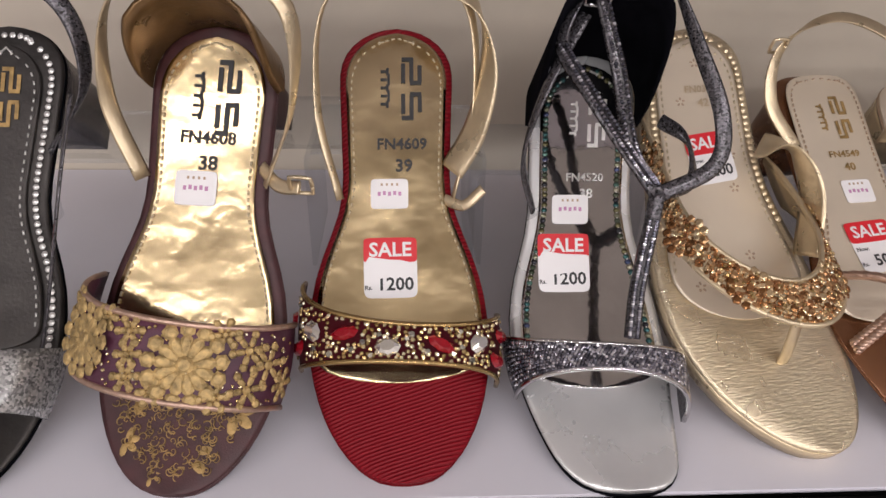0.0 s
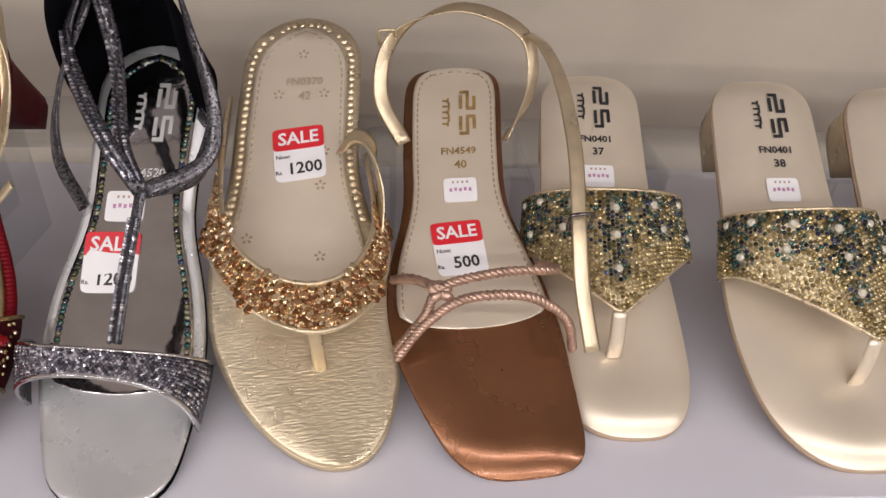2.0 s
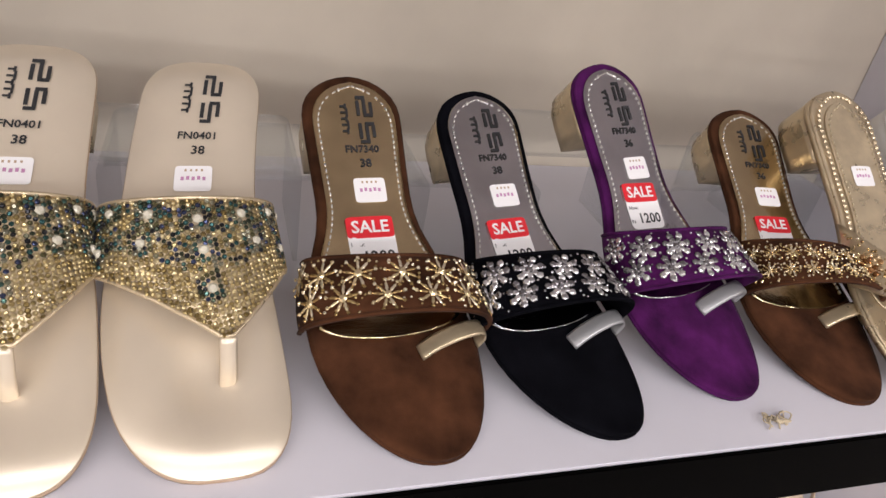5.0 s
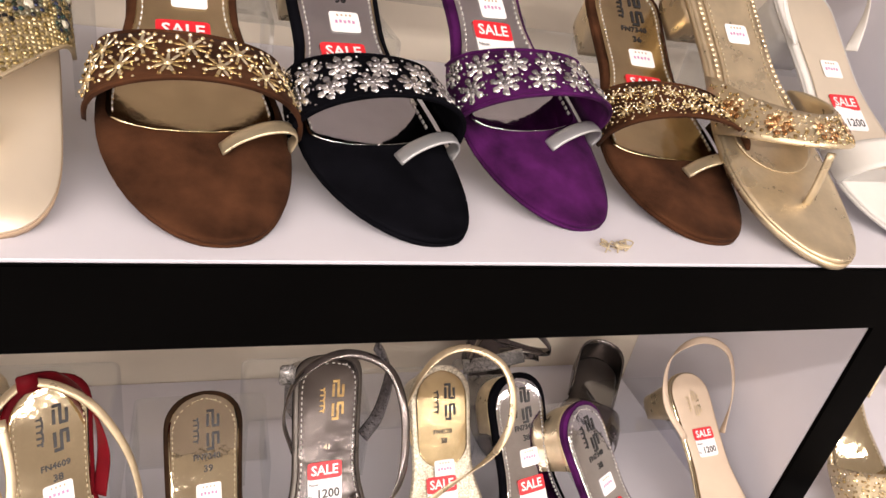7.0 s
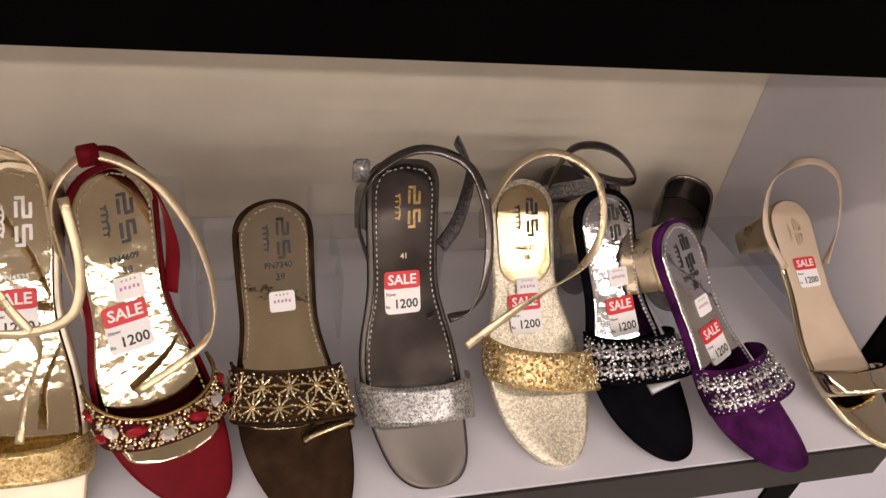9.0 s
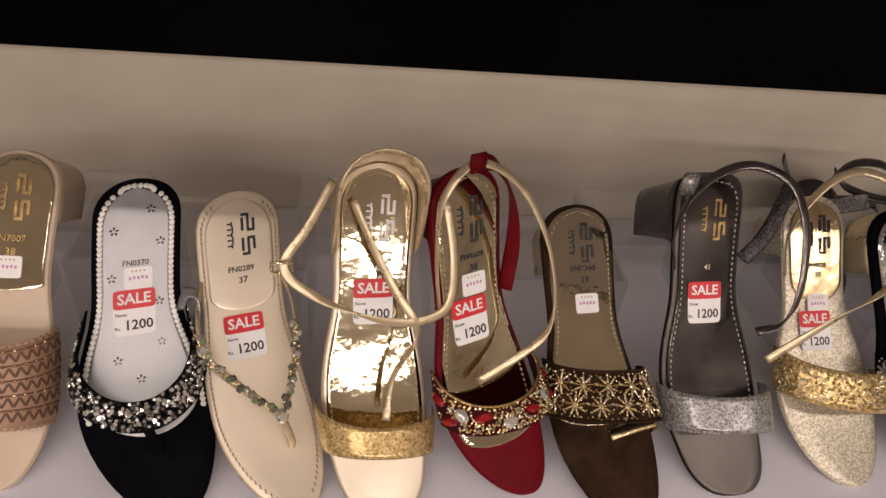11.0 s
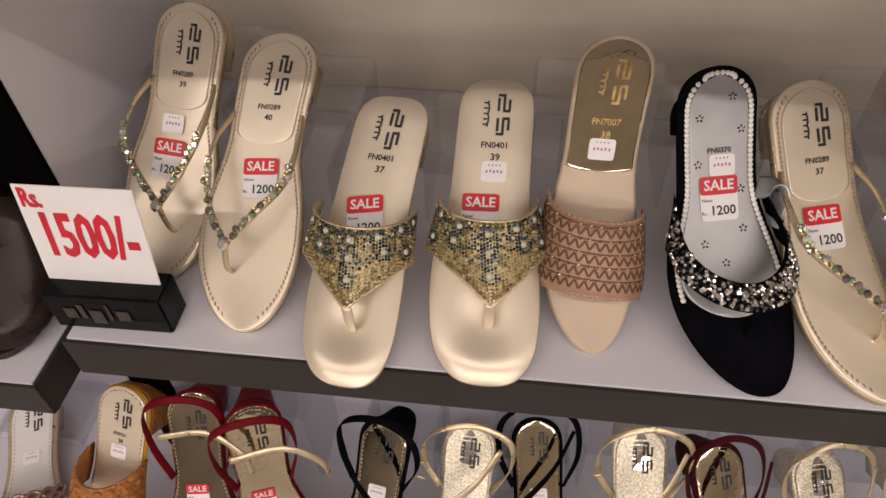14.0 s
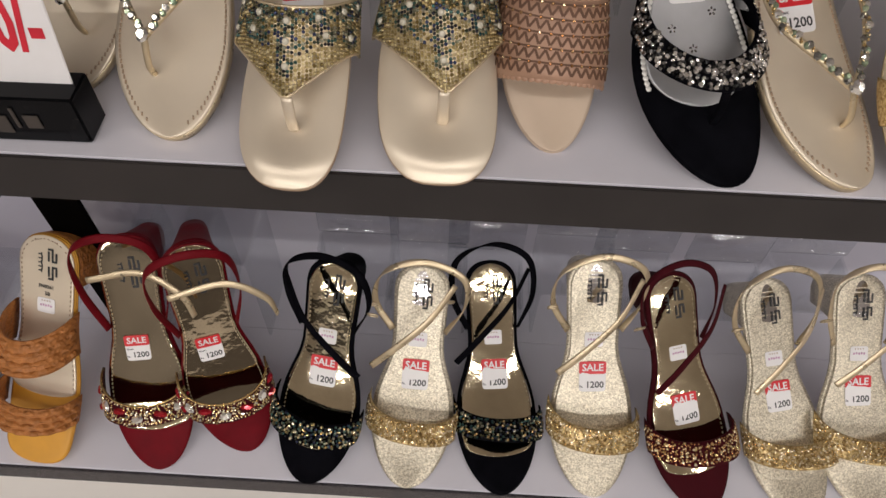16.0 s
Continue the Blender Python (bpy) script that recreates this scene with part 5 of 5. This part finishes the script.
sh.ribbon("ankle_strap", [(0.90, -0.020, 0.045), (0.78, -0.006, 0.055), (0.66, 0.010, 0.060), (0.585, 0.022, 0.060), (0.52, 0.024, 0.050), (0.40, 0.010, 0.030), (0.28, 0.004, 0.032)], "pale_gold", 0.0030, 0.001, 50)
sh.buckle((0.74, -0.063, 0.061), "gold_mirror", 0.013)
sh.mark(0.845, 0.004, "white_ink").code("FN4525", "38", 0.70, 0.002, "white_ink", size=0.8).sale(0.605, 0.0)
stand(sh)


def red_sandal(toe, heel, rise, shelf, label, loose=True, L=0.25, wf=0.0405, curve=-0.012):
    sh = Shoe("heeled_sandal", label, toe, heel, rise, shelf, L, wf=wf, ww=0.027, wh=0.030, tl=0.085, tp=2.1, curve=curve, bow=min(0.020, rise / 6), group="red jewelled sandals")
    sh.sole("red_plain", "red_plain", "red_plain", min(0.075, rise * 0.5), 0.5).pad("gold_mirror", 0.17, 0.004 if loose else 0.002, stitch="thread", dots=88)
    f = sh.band_at((0.29, 0.45), (0.27, 0.42), 0.027, lean=1.2, mid=(0.235, 0.315))
    band = sh.sheet("band", f, "maroon", 0.002, label="dark red band under beadwork")
    jewel_band(sh, f, band)
    sh.piping(f, 1.0, "gold_bead", band, 0.0012)
    if loose:
        sh.ribbon("heel_strap", [(0.62, 0.028, 0.001), (0.76, 0.032, 0.010), (0.90, 0.022, 0.026), (1.0, 0.001, 0.040), (1.02, -0.017, 0.046)], "red_plain", 0.0058, 0.001)
        sh.ribbon("ankle_strap", [(0.62, -0.029, 0.004), (0.78, -0.036, 0.020), (0.94, -0.040, 0.040), (1.02, -0.018, 0.048), (0.94, 0.014, 0.048), (0.78, 0.038, 0.044), (0.62, 0.046, 0.040), (0.50, 0.040, 0.034), (0.44, 0.020, 0.024), (0.39, -0.012, 0.012)], "pale_gold", 0.0030, 0.0009, 60)
        acc = box((-0.006, -0.002, -0.007), (0.006, 0.002, 0.007), 0.001)
        acc.v = [v + sh.local(1.02 * sh.L, -0.018, 0.050) for v in acc.v]
        part("strap_keeper", acc, M["red_plain"], sh.root)
    else:
        ankle_loop(sh, "red_plain", 0.62, 0.040, 0.05, 1.05, 0.004)
        sh.ribbon("ankle_strap", [(0.90, -0.020, 0.05), (0.92, 0.030, 0.056), (0.82, 0.062, 0.052), (0.72, 0.070, 0.045)], "pale_gold", 0.0032, 0.0009)
    sh.mark(0.85, 0.003).sale(0.562 if loose else 0.53, -0.004, size=1.0 if loose else 0.85)
    stand(sh)
    return sh


red_sandal((0.6431, 0.0157), (0.5827, 0.1537), 0.1960, S2, "red satin heeled sandal with gold insole and jewelled band", curve=-0.0145, wf=0.0393).code("FN4609", "38", 0.745, 0.002, size=0.9).sticker(0.665, 0.002)
sh = mule((0.7112, -0.0146), (0.6883, 0.1978), 0.1344, S2, "dark brown suede mule with gold flower band", "dark_brown_suede", "gold_mirror", "gold_bead", "39", None, stitch="thread", ring="gold_foil_pad", dense=1, bs=0.045, curve=-0.0065, wf=0.0401)

sh = Shoe("heeled_sandal", "pewter leather sandal with silver glitter band and ankle strap", (0.8027, 0.0093), (0.7901, 0.1876), 0.1782, S2, wf=0.0410, ww=0.028, wh=0.030, tl=0.03, tp=2.8, tw=0.65, hp=3.5, curve=-0.0098, bow=0.0190)
sh.sole("pewter_bed", "black_suede", "dark_metal", 0.08, 0.8).pad("pewter", 0.20, 0.004, stitch="silver_thread", dots=84)
f = sh.band_at((0.21, 0.35), (0.19, 0.33), 0.032, mid=(0.182, 0.30))
sh.sheet("band", f, "silver_glitter", label="silver glitter toe band")
sh.ribbon("ankle_strap", [(0.70, -0.029, 0.002), (0.82, -0.040, 0.020), (0.94, -0.032, 0.036), (1.0, 0.0, 0.044), (0.95, 0.036, 0.046), (0.82, 0.052, 0.046), (0.64, 0.054, 0.042), (0.53, 0.044, 0.036), (0.50, 0.026, 0.028)], "pewter", 0.0036, 0.001, 56)
sh.ribbon("heel_strap", [(0.72, 0.030, 0.002), (0.80, 0.040, 0.016), (0.94, 0.042, 0.036), (1.02, 0.026, 0.05)], "dark_metal", 0.0060, 0.001)
acc = box((-0.006, -0.003, -0.009), (0.006, 0.003, 0.009), 0.0015)
acc.v = [v + sh.local(0.95 * sh.L, -0.042, 0.038) for v in acc.v]
part("strap_ornament", acc, M["silver_glitter"], sh.root)
sh.mark(0.85, 0.004, "gold_ink").print_on("lettering", "41", "thread", 0.70 * sh.L, 0.0, 0.006, 0.0016, sh.root)
sh.sale(0.59, -0.002)
stand(sh)

sh = Shoe("heeled_sandal", "champagne glitter sandal with gold beaded band", (0.9074, 0.0142), (0.8966, 0.1978), 0.1519, S2, wf=0.0437, ww=0.028, wh=0.030, tl=0.08, tp=2.1, curve=-0.0072, bow=0.0157)
sh.sole("champ_glitter", "champ_glitter", "champ_glitter", 0.05, 0.7).pad("gold_foil_pad", 0.62, 0.005, front=0.02)
f = sh.band_at((0.33, 0.48), (0.23, 0.38), 0.034, mid=(0.23, 0.37))
band = sh.sheet("band", f, "gold_glitter", label="slanted band crusted with gold beads")
sh.stones("gold_beading", f, "gold_bead", band, 9, 44, 0.0028, 0.5, rng=random.Random(41))
sh.stones("clear_beading", f, "clear_crystal", band, 3, 14, 0.0026, 0.5, rng=random.Random(42))
sh.ribbon("ankle_strap", [(0.72, -0.030, 0.002), (0.86, -0.040, 0.022), (1.0, -0.024, 0.044), (1.04, 0.008, 0.050), (0.96, 0.042, 0.05), (0.80, 0.050, 0.046), (0.66, 0.030, 0.044), (0.55, -0.020, 0.040), (0.47, -0.052, 0.030), (0.43, -0.066, 0.022)], "pale_gold", 0.0034, 0.001, 60)
sh.mark(0.86, 0.004).code("FN4520", "38", 0.75, 0.0, size=0.85).sticker(0.615, 0.0).sale(0.522, -0.004)
stand(sh)

sh = mule((1.0043, 0.0060), (0.9685, 0.1851), 0.1495, S2, "black suede mule with silver beaded band", "black_suede", "silver_mirror", "silver_bead", "38", (0.531, 0.0, 0.0), ring="silver_satin", scatter="silver_bead", petals=7, dense=2, bs=0.04, curve=-0.0093, wf=0.0425)
sh = mule((1.1110, -0.0164), (1.0217, 0.1513), 0.1378, S2, "dark purple suede mule with silver beaded band", "purple_suede", "silver_mirror", "silver_bead", "38", (0.535, 0.0, 0.0), ring="silver_satin", scatter="silver_bead", petals=7, dense=2, bs=0.04, curve=-0.0113, wf=0.0410)

sh = Shoe("heeled_sandal", "nude heeled sandal with gold toe strap and clear ankle loop", (1.2061, -0.0066), (1.1864, 0.2064), 0.1191, S2, wf=0.0339, ww=0.024, wh=0.027, tl=0.07, tp=2.0, curve=-0.0000, bow=0.0179, bend=0.008)
sh.sole("gold_mirror", "pale_gold", "pale_gold", 0.06, 0.5).pad("nude", 0.27, 0.002, front=0.006)
f = sh.band_at((0.22, 0.33), (0.20, 0.31), 0.026, mid=(0.17, 0.27))
sh.sheet("band", f, "gold_mirror", label="gold foil toe strap")
ankle_loop(sh, "nude", 0.72, 0.046, 0.04, 1.10, 0.0040)
sh.mark(0.86, 0.0, "pale_gold", size=0.8).sale(0.695, 0.0, size=0.9)
stand(sh)

# shoes that lie behind the front row
def strap_through(sh, name, pts, mat, r1, n=50):
    """A strap through points of the room."""
    inv = sh.root.matrix_world.inverted()
    q = np.array([(inv @ Vector(p))[:] for p in pts])
    return part(name, sh.tube(smooth_path(q, n), r1, 0.001, 8, (0, 0.8, 0.6)), M[mat], sh.root)


sh = Shoe("heeled_sandal", "pewter sandal standing behind the row with its strap up", (0.995, 0.215), (1.012, 0.345), 0.075, S2, L=0.16, wf=0.030, ww=0.026, wh=0.028, bow=0.006)
sh.sole("pewter", "dark_metal", "dark_metal", 0.04, 0.8)
stand(sh, 0.06, 0.05)
strap_through(sh, "ankle_strap", [(0.965, 0.272, 0.985), (0.958, 0.262, 1.020), (0.970, 0.262, 1.056), (1.000, 0.264, 1.060), (1.030, 0.266, 1.046), (1.056, 0.27, 1.018), (1.045, 0.285, 1.005), (1.010, 0.295, 1.012), (0.975, 0.28, 1.040)], "pewter", 0.0048)
strap_through(sh, "glitter_strap", [(0.950, 0.26, 1.008), (0.975, 0.252, 1.018), (1.005, 0.262, 1.016), (1.030, 0.28, 1.004)], "silver_glitter", 0.008, 30)
strap_through(sh, "heel_strap", [(1.010, 0.30, 0.990), (1.040, 0.29, 0.998), (1.062, 0.30, 0.985)], "pewter", 0.007, 24)
sh = Shoe("heeled_sandal", "dark grey satin shoe lying behind the row", (1.085, 0.185), (1.165, 0.325), 0.04, S2, L=0.18, wf=0.034, ww=0.026, wh=0.027, bow=0.006)
sh.sole("pewter_bed", "dark_metal", "dark_metal", 0.02, 0.9)
sh.counter("pewter", 0.034, 0.6)
f = sh.band_at((0.25, 0.5), (0.25, 0.5), 0.035, mid=(0.2, 0.45))
sh.sheet("band", f, "pewter")

# price sign
def price_sign(x, y, z, turn, label, card=True):
    ob = tagged(new("price_sign"), label, "sign")
    ob.matrix_world = pose(x, y, z + 0.0006, 0, 0, turn)
    part("base", box((-0.048, 0.0, 0.0), (0.048, 0.030, 0.040), 0.0015), M["black_plastic"], ob, "black acrylic block", smooth=False)
    for i, (w, h, low) in enumerate(((0.010, 0.012, 0.0), (0.005, 0.017, 0.0), (0.011, 0.016, -0.005), (0.003, 0.018, 0.0), (0.011, 0.012, 0.0))):
        x = (-0.034, -0.0215, -0.0135, 0.0015, 0.0085)[i]
        part("logo_bar", box((x, -0.0012, 0.014 + low), (x + w, -0.0006, 0.014 + low + h), 0.0003), M["pewter_bed"], ob, "pale printed bar", smooth=False)
    if card:
        c = part("card", box((-0.0455, -0.0008, 0.0), (0.0455, 0.0008, 0.085), 0.0005), M["paper"], ob, "white card with red price", smooth=False)
        c.matrix_local = pose(-0.002, 0.017, 0.0395, -11, 0, 0)
        for text, px, pz, size, sx in (("1500/-", 0.001, 0.041, 0.043, 0.68), ("Rs.", -0.034, 0.074, 0.018, 0.75)):
            for k in range(3):
                tv, tf = letters(text)
                acc = Acc()
                acc.add(np.stack([px + (k - 1) * 0.0005 + tv[:, 0] * size * sx, np.full(len(tv), -0.0011 - 0.00005 * k), pz + tv[:, 1] * size * 1.25], -1), tf)
                part("lettering", acc, M["red_ink"], c, smooth=False)
    return ob


price_sign(-0.109, 0.014, S2, 1, "white card price sign in a black acrylic block")
price_sign(1.345, -0.004, S2, -14, "black acrylic sign block with pale bars", card=False)

# neighbouring bays
sh = Shoe("slip_on_shoe", "dark brown leather slip-on with rounded toe", (-0.262, 0.022), (-0.264, 0.235), 0.12, 0.830, wf=0.046, bow=0.01, category="shoe")
sh.sole("dark_brown", "dark_brown", "dark_brown", 0.02, 0.9)
f = sh.band_at((0.06, 0.62), (0.06, 0.62), 0.055, mid=(0.0, 0.58), lean=0.35)
sh.sheet("vamp", f, "dark_brown", 0.002)
sh.counter("dark_brown", 0.06, 0.6)
sh.buckle((0.40, 0.0, 0.058), "silver_mirror", 0.02)
stand(sh)
sh = Shoe("heeled_sandal", "gold sandal with clear strap in the next bay", (1.40, 0.03), (1.41, 0.23), 0.14, S2, wf=0.042, bow=0.022)
sh.sole("pale_gold", "pale_gold", "pale_gold", 0.06, 0.7).pad("gold_mirror", 0.3, 0.005, stitch="thread")
f = sh.band_at((0.24, 0.42), (0.22, 0.40), 0.036, mid=(0.18, 0.34))
b = sh.sheet("band", f, "pale_gold")
sh.stones("gold_beading", f, "gold_bead", b, 6, 30, 0.003, 0.4)
ankle_loop(sh, "pale_gold", 0.72, 0.045, 0.05, 1.05, 0.005)
stand(sh)

# ---- low ledge ----
sh = Shoe("mule", "rose gold braided mule with pale insole", (-0.3132, -0.0950), (-0.4008, 0.1300), 0.0524, S3, wf=0.0395, curve=-0.0014, bow=0.0079, category="mule")
sh.sole("pale_gold", "rose_gold", "rose_gold", 0.02, 0.9).pad("white_leather", 0.25, 0.006, stitch="thread")
f = sh.band_at((0.24, 0.48), (0.24, 0.48), 0.040, mid=(0.18, 0.42))
b = sh.sheet("band", f, "rose_gold", 0.002, label="braided rose gold band")
for r in range(5):
    for ph in (0, 1):
        p = np.array([f(a, np.clip(0.1 + 0.2 * r + 0.09 * math.sin(26 * a + math.pi * ph), 0, 1), 0.004 + 0.0012 * math.cos(26 * a + math.pi * ph)) for a in np.linspace(0.02, 0.98, 60)])
        part("braid", sh.tube(p, 0.0024, 0.0018, 6), M["rose_gold"], b)
sh.mark(0.85, 0.003).sticker(0.65, 0.0)
stand(sh)

sh = Shoe("mule", "mustard two-band mule with woven tan straps", (-0.2343, -0.0898), (-0.2037, 0.0762), 0.1830, S3, wf=0.0390, ww=0.030, wh=0.032, tl=0.03, tp=3.0, curve=0.0017, bow=0.0118, category="mule")
sh.sole("mustard", "mustard", "orange_weave", 0.045, 0.9).pad("cream_satin", 0.30, 0.0012, stitch="tan_edge")
for l, r, m, h in (((0.24, 0.36), (0.22, 0.34), (0.18, 0.30), 0.036), ((0.52, 0.70), (0.52, 0.70), (0.45, 0.61), 0.044)):
    f = sh.band_at(l, r, h, mid=m)
    b = sh.sheet("woven_band", f, "orange_weave", 0.0025, label="woven tan leather band")
    for row in range(4):
        p = np.array([f(a, 0.125 + 0.25 * row, 0.003 + 0.0010 * math.sin(60 * a + math.pi * row)) for a in np.linspace(0.02, 0.98, 80)])
        part("woven_strip", sh.tube(p, 0.0032, 0.0012, 6, (0, 1, 0)), M["orange_weave"], b)
sh.mark(0.88, 0.003).code("FN0261", "38", 0.78, 0.0, size=0.8).sticker(0.70, 0.0)
stand(sh)

red_sandal((-0.0968, -0.0903), (-0.1222, 0.0699), 0.1979, S3, "red satin heeled sandal with loose red strap", False, curve=-0.0025, wf=0.0426)
red_sandal((-0.0069, -0.0644), (-0.0496, 0.0501), 0.2167, S3, "red satin heeled sandal tilted on its riser", False, curve=-0.0050, wf=0.0425)


def glitter_sandal(toe, heel, rise, label, strap, bed, pad, bead, band_mat, seed, sale_at=0.50):
    """Low heeled sandal with a crusted toe band and a thin ankle strap."""
    sh = Shoe("heeled_sandal", label, toe, heel, rise, S3, wf=0.0450, ww=0.027, wh=0.0295, tl=0.08, tp=2.0, bow=min(0.022, rise / 5), group="sandals with crusted toe bands on the low ledge")
    sh.sole(bed, bed, bed, min(0.06, rise * 0.45), 0.6)
    if pad == "champ_glitter":
        sh.pad(pad, 0.16, 0.003).pad("silver_mirror", 0.70, 0.006, front=0.02)
    else:
        sh.pad(pad, 0.15, 0.004, stitch="thread", dots=80)
    f = sh.band_at((0.28, 0.42), (0.22, 0.36), 0.027, lean=1.2, mid=(0.19, 0.30))
    band = sh.sheet("band", f, band_mat, label="toe band crusted with gold stones")
    sh.stones("stonework", f, bead, band, 8, 40, 0.0028, 0.5, rng=random.Random(seed))
    sh.stones("gold_stonework", f, "gold_bead", band, 4, 18, 0.0036, 0.5, rng=random.Random(seed + 1))
    rng = random.Random(seed)
    ankle_loop(sh, strap, 0.70, 0.043 + rng.uniform(-0.003, 0.004), 0.037, 1.03 + rng.uniform(0, 0.03), 0.0036, rng.uniform(-0.006, 0.006))
    d = rng.choice((-1, 1))
    sh.ribbon("cross_strap", [(0.95, d * 0.036, 0.042), (0.80, d * 0.012, 0.050), (0.66, -d * 0.020, 0.044), (0.56, -d * 0.044, 0.034)], strap, 0.0036, 0.001)
    sh.buckle((0.82, -d * 0.048, 0.02), "pale_gold", 0.009)
    sh.mark(0.87, 0.003).sticker(0.66, 0.0).sale(sale_at, 0.0)
    stand(sh, 0.094, back=0.055)
    return sh


glitter_sandal((0.0556, -0.0962), (0.0824, 0.0771), 0.1658, "black suede sandal with gold insole and stone band", "black_suede", "black_suede", "gold_mirror", "dark_crystal", "black_suede", 51)
glitter_sandal((0.1621, -0.0946), (0.1692, 0.0949), 0.1397, "champagne glitter sandal with gold beaded toe band", "pale_gold", "champ_glitter", "champ_glitter", "gold_bead", "gold_glitter", 52)
glitter_sandal((0.2647, -0.0949), (0.2412, 0.1317), 0.1027, "black suede sandal with dark gold insole", "black_suede", "black_suede", "gold_mirror", "dark_crystal", "black_suede", 53)
glitter_sandal((0.3609, -0.0928), (0.3467, 0.0985), 0.1619, "champagne glitter sandal with loose ankle strap", "pale_gold", "champ_glitter", "champ_glitter", "gold_bead", "gold_glitter", 54)
glitter_sandal((0.4806, -0.0994), (0.4222, 0.0930), 0.1523, "maroon velvet sandal with gold insole and stone band", "maroon", "maroon", "gold_mirror", "copper_bead", "maroon", 55, 0.42)
glitter_sandal((0.5828, -0.1024), (0.5338, 0.1092), 0.1277, "champagne glitter sandal with gold beaded toe band", "pale_gold", "champ_glitter", "champ_glitter", "gold_bead", "gold_glitter", 56)
glitter_sandal((0.6498, -0.0914), (0.6318, 0.1128), 0.1403, "champagne glitter sandal with gold beaded toe band", "pale_gold", "champ_glitter", "champ_glitter", "gold_bead", "gold_glitter", 57)
